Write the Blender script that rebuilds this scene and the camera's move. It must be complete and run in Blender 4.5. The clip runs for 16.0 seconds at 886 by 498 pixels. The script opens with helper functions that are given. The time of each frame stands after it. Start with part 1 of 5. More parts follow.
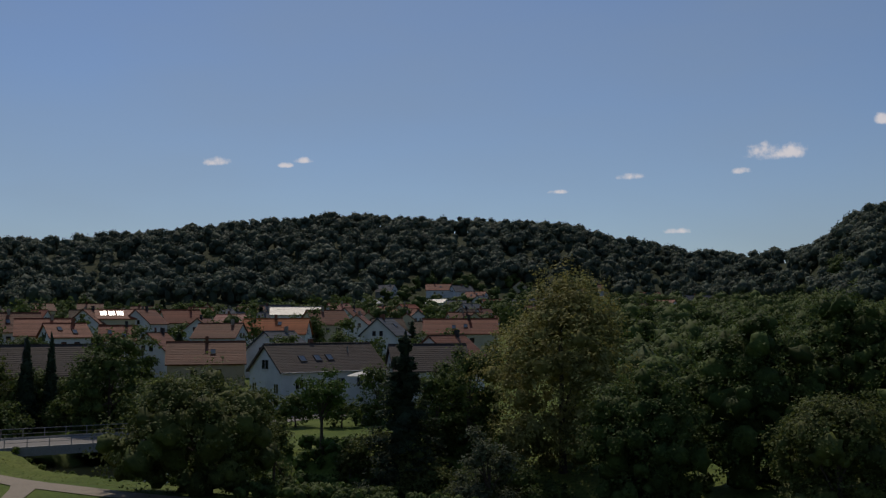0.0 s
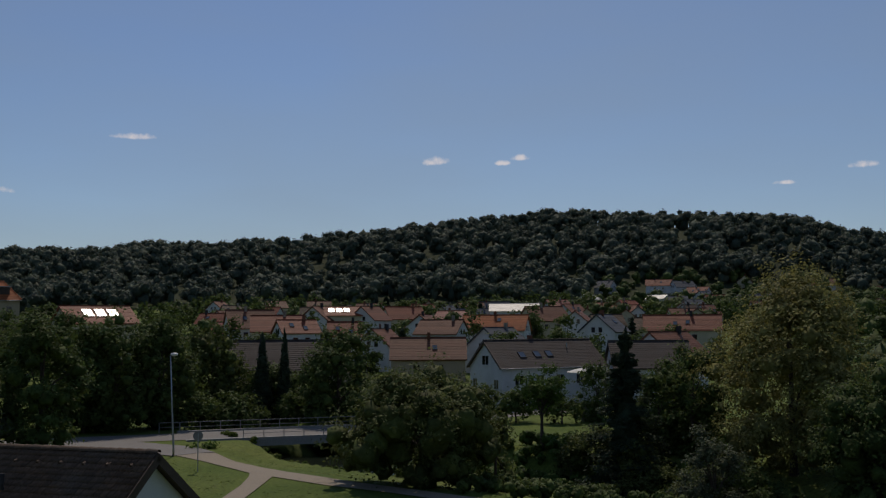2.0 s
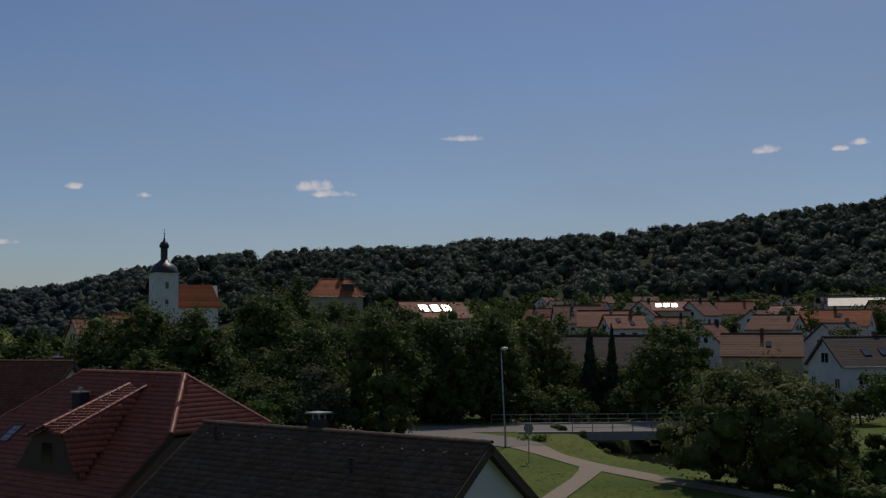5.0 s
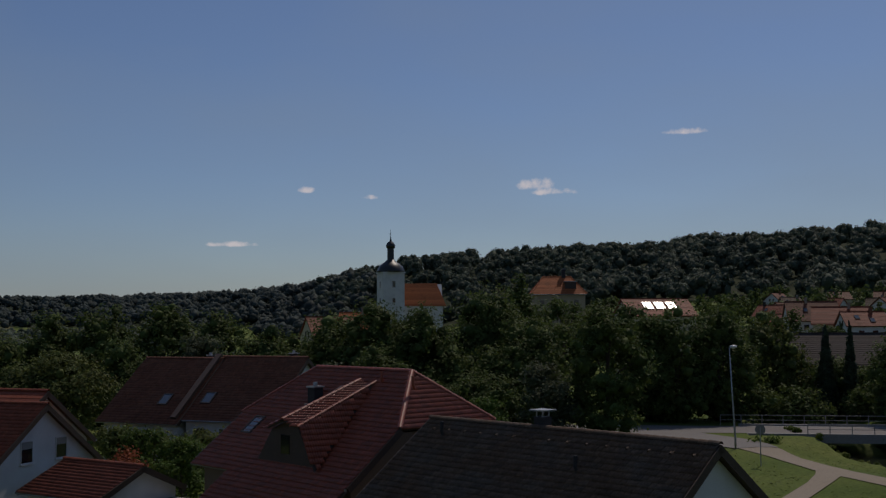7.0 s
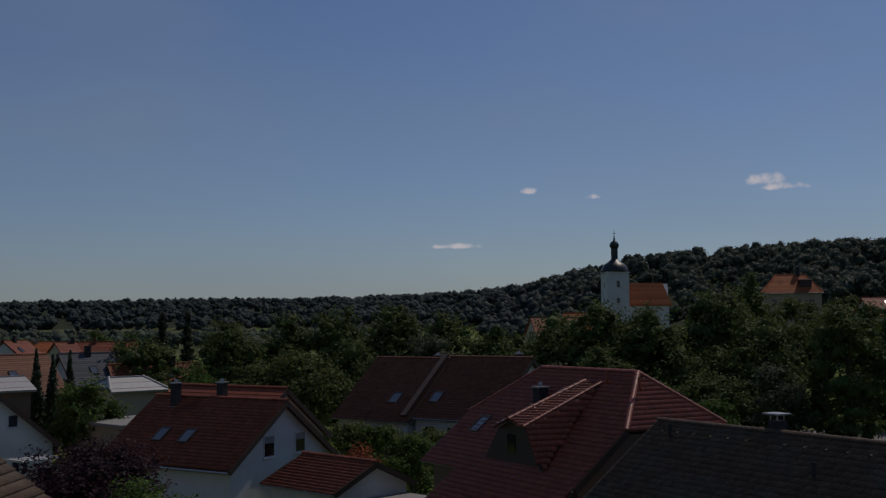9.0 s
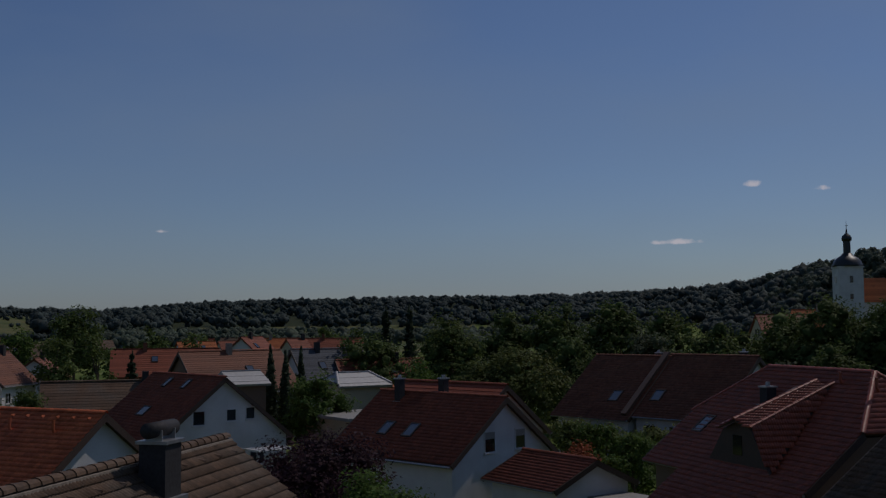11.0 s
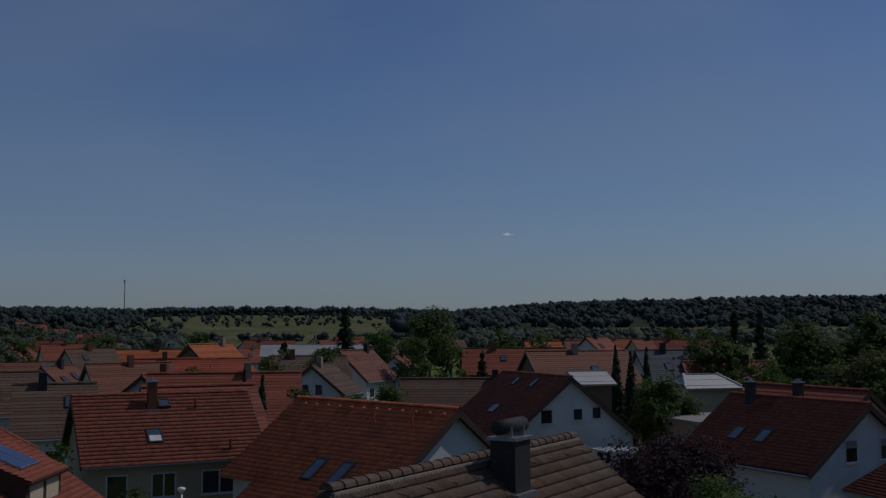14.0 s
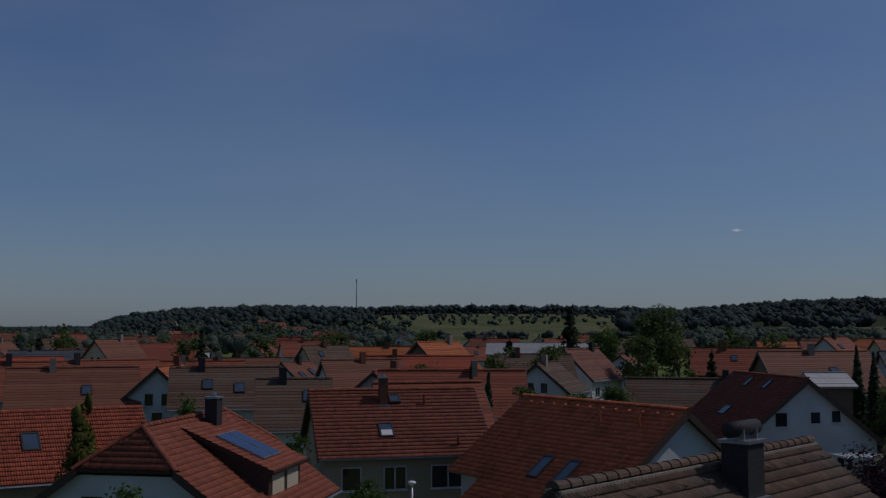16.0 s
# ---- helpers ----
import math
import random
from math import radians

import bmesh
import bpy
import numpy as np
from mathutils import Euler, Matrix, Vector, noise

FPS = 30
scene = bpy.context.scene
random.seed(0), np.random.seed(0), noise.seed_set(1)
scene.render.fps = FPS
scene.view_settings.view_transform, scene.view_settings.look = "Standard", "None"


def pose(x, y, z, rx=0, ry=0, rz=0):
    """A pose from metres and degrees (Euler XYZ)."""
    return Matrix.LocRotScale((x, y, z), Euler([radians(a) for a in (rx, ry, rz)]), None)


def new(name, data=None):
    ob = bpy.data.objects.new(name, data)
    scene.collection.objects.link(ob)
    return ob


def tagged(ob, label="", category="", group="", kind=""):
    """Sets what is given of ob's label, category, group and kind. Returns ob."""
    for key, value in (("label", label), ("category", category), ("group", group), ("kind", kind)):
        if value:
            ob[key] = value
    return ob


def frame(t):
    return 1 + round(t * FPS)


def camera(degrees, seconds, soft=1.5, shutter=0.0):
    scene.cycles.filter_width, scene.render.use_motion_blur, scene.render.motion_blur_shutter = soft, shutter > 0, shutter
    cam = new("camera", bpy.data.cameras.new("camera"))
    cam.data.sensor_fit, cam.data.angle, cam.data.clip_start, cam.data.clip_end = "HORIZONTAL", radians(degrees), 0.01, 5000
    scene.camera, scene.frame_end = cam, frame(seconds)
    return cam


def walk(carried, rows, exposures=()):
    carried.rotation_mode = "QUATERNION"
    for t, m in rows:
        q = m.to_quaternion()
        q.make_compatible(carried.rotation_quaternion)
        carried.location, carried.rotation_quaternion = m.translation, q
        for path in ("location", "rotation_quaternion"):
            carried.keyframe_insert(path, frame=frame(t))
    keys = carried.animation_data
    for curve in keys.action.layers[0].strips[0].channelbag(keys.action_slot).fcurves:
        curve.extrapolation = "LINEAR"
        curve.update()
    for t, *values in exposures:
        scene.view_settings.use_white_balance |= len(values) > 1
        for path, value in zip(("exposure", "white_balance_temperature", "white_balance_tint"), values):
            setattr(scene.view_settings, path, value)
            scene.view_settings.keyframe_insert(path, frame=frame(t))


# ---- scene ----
cam = camera(44.43, 16.0, soft=1.3)
EYE = 12.0
PATH = [
    (0.0, 0.0, 4.25, 0.38), (0.5, 2.81, 4.22, 0.35), (1.0, 5.77, 4.17, 0.35), (1.5, 8.52, 4.14, 0.35), (2.0, 11.49, 4.13, 0.37),
    (2.5, 14.19, 4.1, 0.31), (3.0, 17.1, 4.06, 0.23), (3.5, 19.83, 4.06, 0.2), (4.0, 22.8, 4.03, 0.21), (5.2, 29.7, 3.95, 0.23),
    (6.5, 37.2, 3.87, 0.25), (7.0, 40.26, 3.89, 0.3), (7.5, 43.09, 3.93, 0.37), (8.0, 46.13, 3.95, 0.39), (8.5, 48.97, 3.97, 0.37),
    (9.0, 52.03, 3.98, 0.37), (10.2, 58.95, 3.94, 0.35), (11.5, 66.53, 3.9, 0.31), (12.0, 69.67, 3.91, 0.25), (12.5, 72.53, 3.94, 0.23),
    (13.0, 75.55, 3.97, 0.17), (13.5, 78.39, 4.0, 0.12), (14.0, 81.5, 4.01, 0.13), (14.5, 84.34, 4.02, 0.09), (15.0, 87.42, 4.03, 0.03),
    (15.5, 90.24, 4.0, 0.02), (16.0, 93.29, 3.94, -0.03)]
walk(cam, [(t, pose(0, 0, EYE, 90 + p, r, y)) for t, y, p, r in PATH], exposures=[(0.0, -1.27, 6700, 13), (4.0, -1.38, 6800, 15), (8.0, -1.66, 6600, 17), (12.5, -1.94, 6100, 18), (16.0, -1.94, 5900, 18)])

# ---- light ----
SUN_AZ, SUN_EL = 12.0, 54.0     # azimuth counted to the left of the first view
sun = new("sun", bpy.data.lights.new("sun", "SUN"))
sun.data.energy, sun.data.angle, sun.data.color = 5.0, radians(0.55), (1.0, 0.91, 0.78)
SUN_DIR = Vector((-math.sin(radians(SUN_AZ)) * math.cos(radians(SUN_EL)), math.cos(radians(SUN_AZ)) * math.cos(radians(SUN_EL)), math.sin(radians(SUN_EL))))
sun.matrix_world = SUN_DIR.to_track_quat("Z", "Y").to_matrix().to_4x4()

# small fair-weather clouds: azimuth, elevation, half width, half height in degrees
CLOUDS = [(11.93, 8.7, 0.75, 0.3), (8.28, 8.6, 0.37, 0.18), (7.25, 8.85, 0.48, 0.21), (-17.32, 8.76, 1.34, 0.54), (-15.55, 7.94, 0.54, 0.21),
          (-9.82, 7.86, 0.6, 0.24), (-6.21, 7.15, 0.54, 0.15), (-22.36, 10.1, 0.36, 0.36), (-12.22, 4.95, 0.6, 0.18), (27.25, 9.75, 1.04, 0.21),
          (35.31, 7.17, 0.9, 0.42), (34.47, 6.82, 1.12, 0.27), (47.52, 6.94, 0.45, 0.21), (44.11, 6.61, 0.39, 0.18), (51.34, 4.09, 1.31, 0.18), (78.0, 4.76, 0.3, 0.12)]


def build_world():
    world = bpy.data.worlds.new("sky")
    scene.world = world
    world.use_nodes = True
    nt = world.node_tree
    nt.nodes.clear()
    N, link = nt.nodes.new, nt.links.new

    def math_node(op, a, b=None, c=None, clamp=False):
        n = N("ShaderNodeMath")
        n.operation, n.use_clamp = op, clamp
        for i, v in enumerate((a, b, c)):
            if v is None:
                continue
            if isinstance(v, (int, float)):
                n.inputs[i].default_value = v
            else:
                link(v, n.inputs[i])
        return n.outputs[0]
    out, bg = N("ShaderNodeOutputWorld"), N("ShaderNodeBackground")
    sky = N("ShaderNodeTexSky")
    sky.sky_type, sky.sun_disc = "NISHITA", False
    sky.sun_elevation, sky.sun_rotation = radians(SUN_EL), radians(-SUN_AZ)
    sky.air_density, sky.dust_density, sky.ozone_density = 1.0, 0.5, 2.2
    co = N("ShaderNodeTexCoord")
    sep = N("ShaderNodeSeparateXYZ")
    link(co.outputs["Generated"], sep.inputs[0])
    az = math_node("MULTIPLY", math_node("ARCTAN2", math_node("MULTIPLY", sep.outputs[0], -1.0), sep.outputs[1]), 57.2958)
    el = math_node("MULTIPLY", math_node("ARCSINE", sep.outputs[2]), 57.2958)
    rough = N("ShaderNodeTexNoise")
    rough.inputs["Scale"].default_value, rough.inputs["Detail"].default_value, rough.inputs["Roughness"].default_value = 70.0, 7.0, 0.6
    link(co.outputs["Generated"], rough.inputs["Vector"])
    total = None
    for a, e, w, h in CLOUDS:
        da = math_node("DIVIDE", math_node("SUBTRACT", az, a), w * 1.35)
        de = math_node("DIVIDE", math_node("SUBTRACT", el, e), h * 1.2)
        de = math_node("MAXIMUM", de, math_node("MULTIPLY", de, -1.9))
        r2 = math_node("ADD", math_node("MULTIPLY", da, da), math_node("MULTIPLY", de, de))
        m = math_node("MAXIMUM", math_node("SUBTRACT", 1.0, r2), -3.0)
        total = m if total is None else math_node("MAXIMUM", total, m)
    ragged = math_node("ADD", total, math_node("MULTIPLY_ADD", rough.outputs[0], 3.4, -1.95))
    soft = N("ShaderNodeMapRange")
    soft.interpolation_type = "SMOOTHSTEP"
    for i, v in enumerate((-0.15, 1.1, 0.0, 0.85)):
        soft.inputs[i + 1].default_value = v
    link(ragged, soft.inputs[0])
    # thin veil of high cloud, stretched along the horizon
    wide = N("ShaderNodeTexNoise")
    wide.inputs["Scale"].default_value, wide.inputs["Detail"].default_value = 2.2, 4.0
    stretch = N("ShaderNodeMapping")
    stretch.inputs["Scale"].default_value = (1, 1, 3.2)
    link(co.outputs["Generated"], stretch.inputs[0])
    link(stretch.outputs[0], wide.inputs["Vector"])
    veil = math_node("MULTIPLY_ADD", wide.outputs[0], 1.1, -0.42, clamp=True)
    mix0, mix1 = N("ShaderNodeMix"), N("ShaderNodeMix")
    for m in (mix0, mix1):
        m.data_type = "RGBA"
    link(veil, mix0.inputs[0])
    clear = N("ShaderNodeVectorMath")
    clear.operation = "MULTIPLY"
    clear.inputs[1].default_value = (0.77, 0.895, 1.07)
    link(sky.outputs[0], clear.inputs[0])
    link(clear.outputs[0], mix0.inputs[6])
    mix0.inputs[7].default_value = (3.6, 4.75, 5.9, 1)
    link(soft.outputs[0], mix1.inputs[0])
    link(mix0.outputs[2], mix1.inputs[6])
    mix1.inputs[7].default_value = (11.0, 10.6, 10.8, 1)
    link(mix1.outputs[2], bg.inputs[0])
    bg.inputs[1].default_value = 0.14
    link(bg.outputs[0], out.inputs[0])


build_world()


# ---- materials ----
def material(name, base, rough=0.8, spread=0.25, grain=8.0, stain=0.35, stain_scale=0.4, bump=0.3, bump_scale=30.0, metal=0.0, vary=0.0, tint=None, spec=0.5, through_light=0.0):
    """Procedural surface: base colour with fine grain, large stains, relief and a share that differs from piece to piece."""
    mat = bpy.data.materials.new(name)
    mat.use_nodes = True
    nt = mat.node_tree
    N, link = nt.nodes.new, nt.links.new
    bsdf = nt.nodes["Principled BSDF"]
    bsdf.inputs["Roughness"].default_value, bsdf.inputs["Metallic"].default_value = rough, metal
    bsdf.inputs["Specular IOR Level"].default_value = spec
    geo = N("ShaderNodeNewGeometry")
    pos = geo.outputs["Position"]
    n1, n2 = N("ShaderNodeTexNoise"), N("ShaderNodeTexNoise")
    for n, s, d in ((n1, grain, 4.0), (n2, stain_scale, 5.0)):
        n.inputs["Scale"].default_value, n.inputs["Detail"].default_value = s, d
        link(pos, n.inputs["Vector"])

    def rng(src, lo, hi, a=0.3, b=0.7):
        m = N("ShaderNodeMapRange")
        for i, v in enumerate((a, b, lo, hi)):
            m.inputs[i + 1].default_value = v
        link(src, m.inputs[0])
        return m.outputs[0]

    def mul(a, b):
        m = N("ShaderNodeMath")
        m.operation = "MULTIPLY"
        link(a, m.inputs[0])
        link(b, m.inputs[1])
        return m.outputs[0]
    value = mul(rng(n1.outputs[0], 1 - spread, 1 + spread), rng(n2.outputs[0], 1 - stain, 1 + stain * 0.6))
    if vary:
        info = N("ShaderNodeObjectInfo")
        add = N("ShaderNodeMath")
        add.operation = "ADD"
        link(info.outputs["Random"], add.inputs[0])
        link(geo.outputs["Random Per Island"], add.inputs[1])
        fr = N("ShaderNodeMath")
        fr.operation = "FRACT"
        link(add.outputs[0], fr.inputs[0])
        value = mul(value, rng(fr.outputs[0], 1 - vary, 1 + vary, 0.0, 1.0))
    hsv = N("ShaderNodeMix")
    hsv.data_type = "RGBA"
    other = tint or tuple(c * 0.75 for c in base)
    hsv.inputs[6].default_value, hsv.inputs[7].default_value = (*base, 1), (*other, 1)
    link(rng(n2.outputs[0], 0.0, 1.0, 0.4, 0.65), hsv.inputs[0])
    scale = N("ShaderNodeVectorMath")
    scale.operation = "SCALE"
    link(hsv.outputs[2], scale.inputs[0])
    link(value, scale.inputs["Scale"])
    link(scale.outputs[0], bsdf.inputs["Base Color"])
    if bump:
        n3, b = N("ShaderNodeTexNoise"), N("ShaderNodeBump")
        n3.inputs["Scale"].default_value, n3.inputs["Detail"].default_value = bump_scale, 3.0
        link(pos, n3.inputs["Vector"])
        link(n3.outputs[0], b.inputs["Height"])
        b.inputs["Strength"].default_value, b.inputs["Distance"].default_value = bump, 0.02
        link(b.outputs[0], bsdf.inputs["Normal"])
    if through_light:
        tr, mx = N("ShaderNodeBsdfTranslucent"), N("ShaderNodeMixShader")
        link(scale.outputs[0], tr.inputs[0])
        mx.inputs[0].default_value = through_light
        link(bsdf.outputs[0], mx.inputs[1])
        link(tr.outputs[0], mx.inputs[2])
        link(mx.outputs[0], nt.nodes["Material Output"].inputs[0])
    return mat


ROOF = {
    "orange": material("clay_tile_orange", (0.4, 0.128, 0.048), 0.75, 0.2, 9, 0.4, 0.5, vary=0.22, tint=(0.26, 0.08, 0.03), spec=0.15),
    "terracotta": material("clay_tile_terracotta", (0.62, 0.165, 0.065), 0.7, 0.2, 9, 0.5, 0.5, vary=0.2, tint=(0.32, 0.085, 0.04), spec=0.15),
    "red": material("clay_tile_red", (0.34, 0.075, 0.034), 0.65, 0.2, 9, 0.35, 0.5, vary=0.2, tint=(0.26, 0.058, 0.028), spec=0.25),
    "rust": material("clay_tile_rust", (0.25, 0.07, 0.036), 0.68, 0.2, 9, 0.4, 0.5, vary=0.2, tint=(0.17, 0.05, 0.028), spec=0.22),
    "maroon": material("glazed_tile_maroon", (0.29, 0.062, 0.028), 0.44, 0.2, 9, 0.3, 0.5, vary=0.22, tint=(0.2, 0.046, 0.024), spec=0.42),
    "brown": material("concrete_tile_brown", (0.19, 0.074, 0.042), 0.68, 0.2, 9, 0.35, 0.5, vary=0.2, tint=(0.13, 0.054, 0.032), spec=0.22),
    "dark": material("concrete_tile_dark", (0.13, 0.08, 0.05), 0.75, 0.25, 9, 0.4, 0.6, vary=0.22, tint=(0.08, 0.06, 0.045), spec=0.2),
    "charcoal": material("concrete_tile_charcoal", (0.065, 0.05, 0.044), 0.75, 0.25, 9, 0.35, 0.6, vary=0.2, tint=(0.045, 0.038, 0.036), spec=0.2),
    "slate": material("slate_blue_grey", (0.08, 0.09, 0.105), 0.75, 0.2, 9, 0.35, 0.5, vary=0.2, spec=0.2),
    "metal": material("light_metal_roof", (0.4, 0.4, 0.39), 0.6, 0.1, 4, 0.2, 0.3, metal=0.4, bump=0.05),
}
WALL = {
    "white": material("plaster_white", (0.62, 0.62, 0.62), 0.85, 0.06, 20, 0.12, 0.5, bump=0.25, bump_scale=60),
    "cream": material("plaster_cream", (0.55, 0.48, 0.34), 0.85, 0.06, 20, 0.15, 0.5, bump=0.25, bump_scale=60),
    "beige": material("plaster_beige", (0.42, 0.34, 0.23), 0.85, 0.06, 20, 0.15, 0.5, bump=0.25, bump_scale=60),
    "brick": material("plaster_ochre", (0.2, 0.13, 0.085), 0.85, 0.1, 20, 0.25, 0.5, bump=0.3, bump_scale=40),
}
WOOD = material("dark_stained_wood", (0.06, 0.034, 0.022), 0.6, 0.3, 14, 0.3, 1.2)
FRAME = material("white_window_frame", (0.6, 0.6, 0.6), 0.4, 0.03, 10, 0.05, 1.0, bump=0.0)
GLASS = material("window_glass", (0.012, 0.015, 0.02), 0.06, 0.1, 2, 0.1, 0.5, bump=0.0, spec=0.7)
SKYGLASS = material("roof_window_glass", (0.05, 0.07, 0.1), 0.05, 0.1, 2, 0.1, 0.5, bump=0.0, spec=1.0)
SOLAR = material("blue_collector_glass", (0.02, 0.045, 0.14), 0.12, 0.1, 2, 0.1, 0.5, bump=0.0, spec=0.8)
COLLECTOR = material("pale_collector_glass", (0.03, 0.05, 0.1), 0.27, 0.1, 2, 0.1, 0.5, bump=0.0, spec=0.4)
SHUTTER = material("grey_roller_shutter", (0.25, 0.24, 0.23), 0.6, 0.1, 10, 0.1, 0.5)
ZINC = material("weathered_zinc", (0.34, 0.35, 0.36), 0.42, 0.15, 6, 0.25, 1.5, metal=0.7, bump=0.1)
STEEL = material("galvanised_steel", (0.4, 0.41, 0.42), 0.45, 0.1, 6, 0.15, 1.0, metal=0.6, bump=0.05)
SLATECLAD = material("fibre_cement_cladding", (0.042, 0.04, 0.042), 0.7, 0.2, 12, 0.25, 1.5, spec=0.2)
MORTAR = material("ridge_mortar", (0.3, 0.25, 0.2), 0.85, 0.3, 12, 0.4, 2.0)
ASPHALT = material("asphalt", (0.165, 0.155, 0.145), 0.85, 0.15, 14, 0.2, 0.25, bump=0.3)
GRAVEL = material("gravel_path", (0.27, 0.225, 0.165), 0.9, 0.2, 10, 0.25, 0.4, bump=0.5)
CONCRETE = material("concrete", (0.27, 0.26, 0.24), 0.8, 0.15, 8, 0.3, 0.8)
BARK = material("bark", (0.075, 0.055, 0.04), 0.9, 0.35, 10, 0.3, 1.0, bump=0.6, bump_scale=14)
LAMP_WHITE = material("lamp_head_white", (0.7, 0.7, 0.68), 0.35, 0.03, 6, 0.05, 1.0, bump=0.0)
VERDIGRIS = material("dark_copper_sheet", (0.035, 0.04, 0.042), 0.45, 0.2, 3, 0.3, 0.4, metal=0.3)
CANVAS = material("white_canvas", (0.7, 0.68, 0.62), 0.8, 0.05, 20, 0.1, 1.0)


def leaf_material(name, base, tint):
    return material(name, base, 0.7, 0.25, 3.0, 0.3, 0.35, bump=0.0, vary=0.35, tint=tint, spec=0.12, through_light=0.34)


LEAF = {
    "round": leaf_material("leaves_green", (0.092, 0.128, 0.034), (0.066, 0.1, 0.03)),
    "yellow": leaf_material("leaves_olive", (0.27, 0.25, 0.085), (0.2, 0.2, 0.065)),
    "light": leaf_material("leaves_light", (0.085, 0.14, 0.028), (0.06, 0.105, 0.025)),
    "silver": leaf_material("leaves_silver", (0.1, 0.12, 0.07), (0.06, 0.08, 0.04)),
    "spruce": leaf_material("needles_dark", (0.046, 0.068, 0.036), (0.036, 0.054, 0.03)),
    "purple": leaf_material("leaves_purple", (0.05, 0.022, 0.03), (0.035, 0.02, 0.024)),
    "red": leaf_material("leaves_orange_red", (0.3, 0.1, 0.05), (0.2, 0.07, 0.035)),
    "flower": leaf_material("flowers_yellow", (0.55, 0.4, 0.03), (0.4, 0.3, 0.03)),
    "thuja": leaf_material("needles_yellow_green", (0.11, 0.12, 0.022), (0.07, 0.085, 0.02)),
    "turf": leaf_material("grass_blades", (0.1, 0.15, 0.022), (0.13, 0.15, 0.035)),
    "bush": leaf_material("leaves_bush", (0.115, 0.135, 0.04), (0.085, 0.11, 0.034)),
    # these two: aerial haze painted into the leaf colour, paler and bluer than foliage
    "hazyforest": leaf_material("hazy_forest_canopy", (0.095, 0.12, 0.085), (0.078, 0.105, 0.076)),
    "hazyfarforest": leaf_material("hazy_far_forest_canopy", (0.066, 0.088, 0.08), (0.056, 0.076, 0.07)),
}


def ground_material():
    mat = material("grass_ground", (0.08, 0.125, 0.018), 0.95, 0.3, 3.0, 0.35, 0.06, bump=0.6, bump_scale=9, tint=(0.11, 0.13, 0.03), spec=0.15)
    return mat


GRASS = ground_material()
MEADOW = material("dry_meadow", (0.085, 0.105, 0.036), 0.95, 0.3, 0.3, 0.3, 0.02, bump=0.0, tint=(0.105, 0.1, 0.045), spec=0.1)
WOODFLOOR = material("wood_floor", (0.035, 0.045, 0.02), 0.95, 0.3, 0.3, 0.3, 0.05, bump=0.0, spec=0.1)
WATER = material("river_water", (0.02, 0.028, 0.018), 0.08, 0.1, 1.0, 0.1, 0.3, bump=0.25, bump_scale=2.5, spec=0.6)


# ---- geometry helpers ----
class Geo:
    """Collects faces of one mesh."""

    def __init__(self):
        self.v, self.f = [], []

    def add(self, verts, faces, m=None):
        o = len(self.v)
        self.v += [tuple(m @ Vector(p)) if m else tuple(p) for p in verts]
        self.f += [tuple(i + o for i in f) for f in faces]
        return self

    def box(self, x0, x1, y0, y1, z0, z1, m=None):
        vs = [(x, y, z) for z in (z0, z1) for x, y in ((x0, y0), (x1, y0), (x1, y1), (x0, y1))]
        return self.add(vs, [(3, 2, 1, 0), (4, 5, 6, 7), (0, 1, 5, 4), (1, 2, 6, 5), (2, 3, 7, 6), (3, 0, 4, 7)], m)

    def tube(self, pts, radii, n=8, m=None, caps=True):
        pts = [Vector(p) for p in pts]
        vs, fs = [], []
        for i, p in enumerate(pts):
            d = (pts[min(i + 1, len(pts) - 1)] - pts[max(i - 1, 0)]).normalized()
            s = d.orthogonal().normalized()
            t = d.cross(s)
            for k in range(n):
                a = 2 * math.pi * k / n
                vs.append(p + (s * math.cos(a) + t * math.sin(a)) * radii[i])
            if i:
                for k in range(n):
                    a, b = (i - 1) * n + k, (i - 1) * n + (k + 1) % n
                    fs.append((a, b, b + n, a + n))
        if caps:
            fs += [tuple(reversed(range(n))), tuple(range(len(vs) - n, len(vs)))]
        return self.add(vs, fs, m)

    def lathe(self, prof, n=12, m=None):
        """Profile of (radius, height) turned about z."""
        vs = [(r * math.cos(2 * math.pi * k / n), r * math.sin(2 * math.pi * k / n), z) for r, z in prof for k in range(n)]
        fs = [((i - 1) * n + k, (i - 1) * n + (k + 1) % n, i * n + (k + 1) % n, i * n + k) for i in range(1, len(prof)) for k in range(n)]
        fs += [tuple(reversed(range(n))), tuple(range(len(vs) - n, len(vs)))]
        return self.add(vs, fs, m)

    def mesh(self, name, mat, smooth=False):
        me = bpy.data.meshes.new(name)
        me.from_pydata(self.v, [], self.f)
        me.materials.append(mat)
        if smooth:
            me.polygons.foreach_set("use_smooth", [True] * len(me.polygons))
        me.update()
        return me


def part(name, geo, mat, parent, label="", smooth=False):
    ob = new(name, geo.mesh(name, mat, smooth) if isinstance(geo, Geo) else geo)
    ob.parent = parent
    if label:
        ob["label"] = label
    if name in ("course_field", "ridge_cap", "hip_cap"):
        ob["kind"] = "stuff"
    return ob


def thing(name, m, label, category, group="", kind=""):
    ob = new(name)
    ob.matrix_world = m
    return tagged(ob, label, category, group, kind)


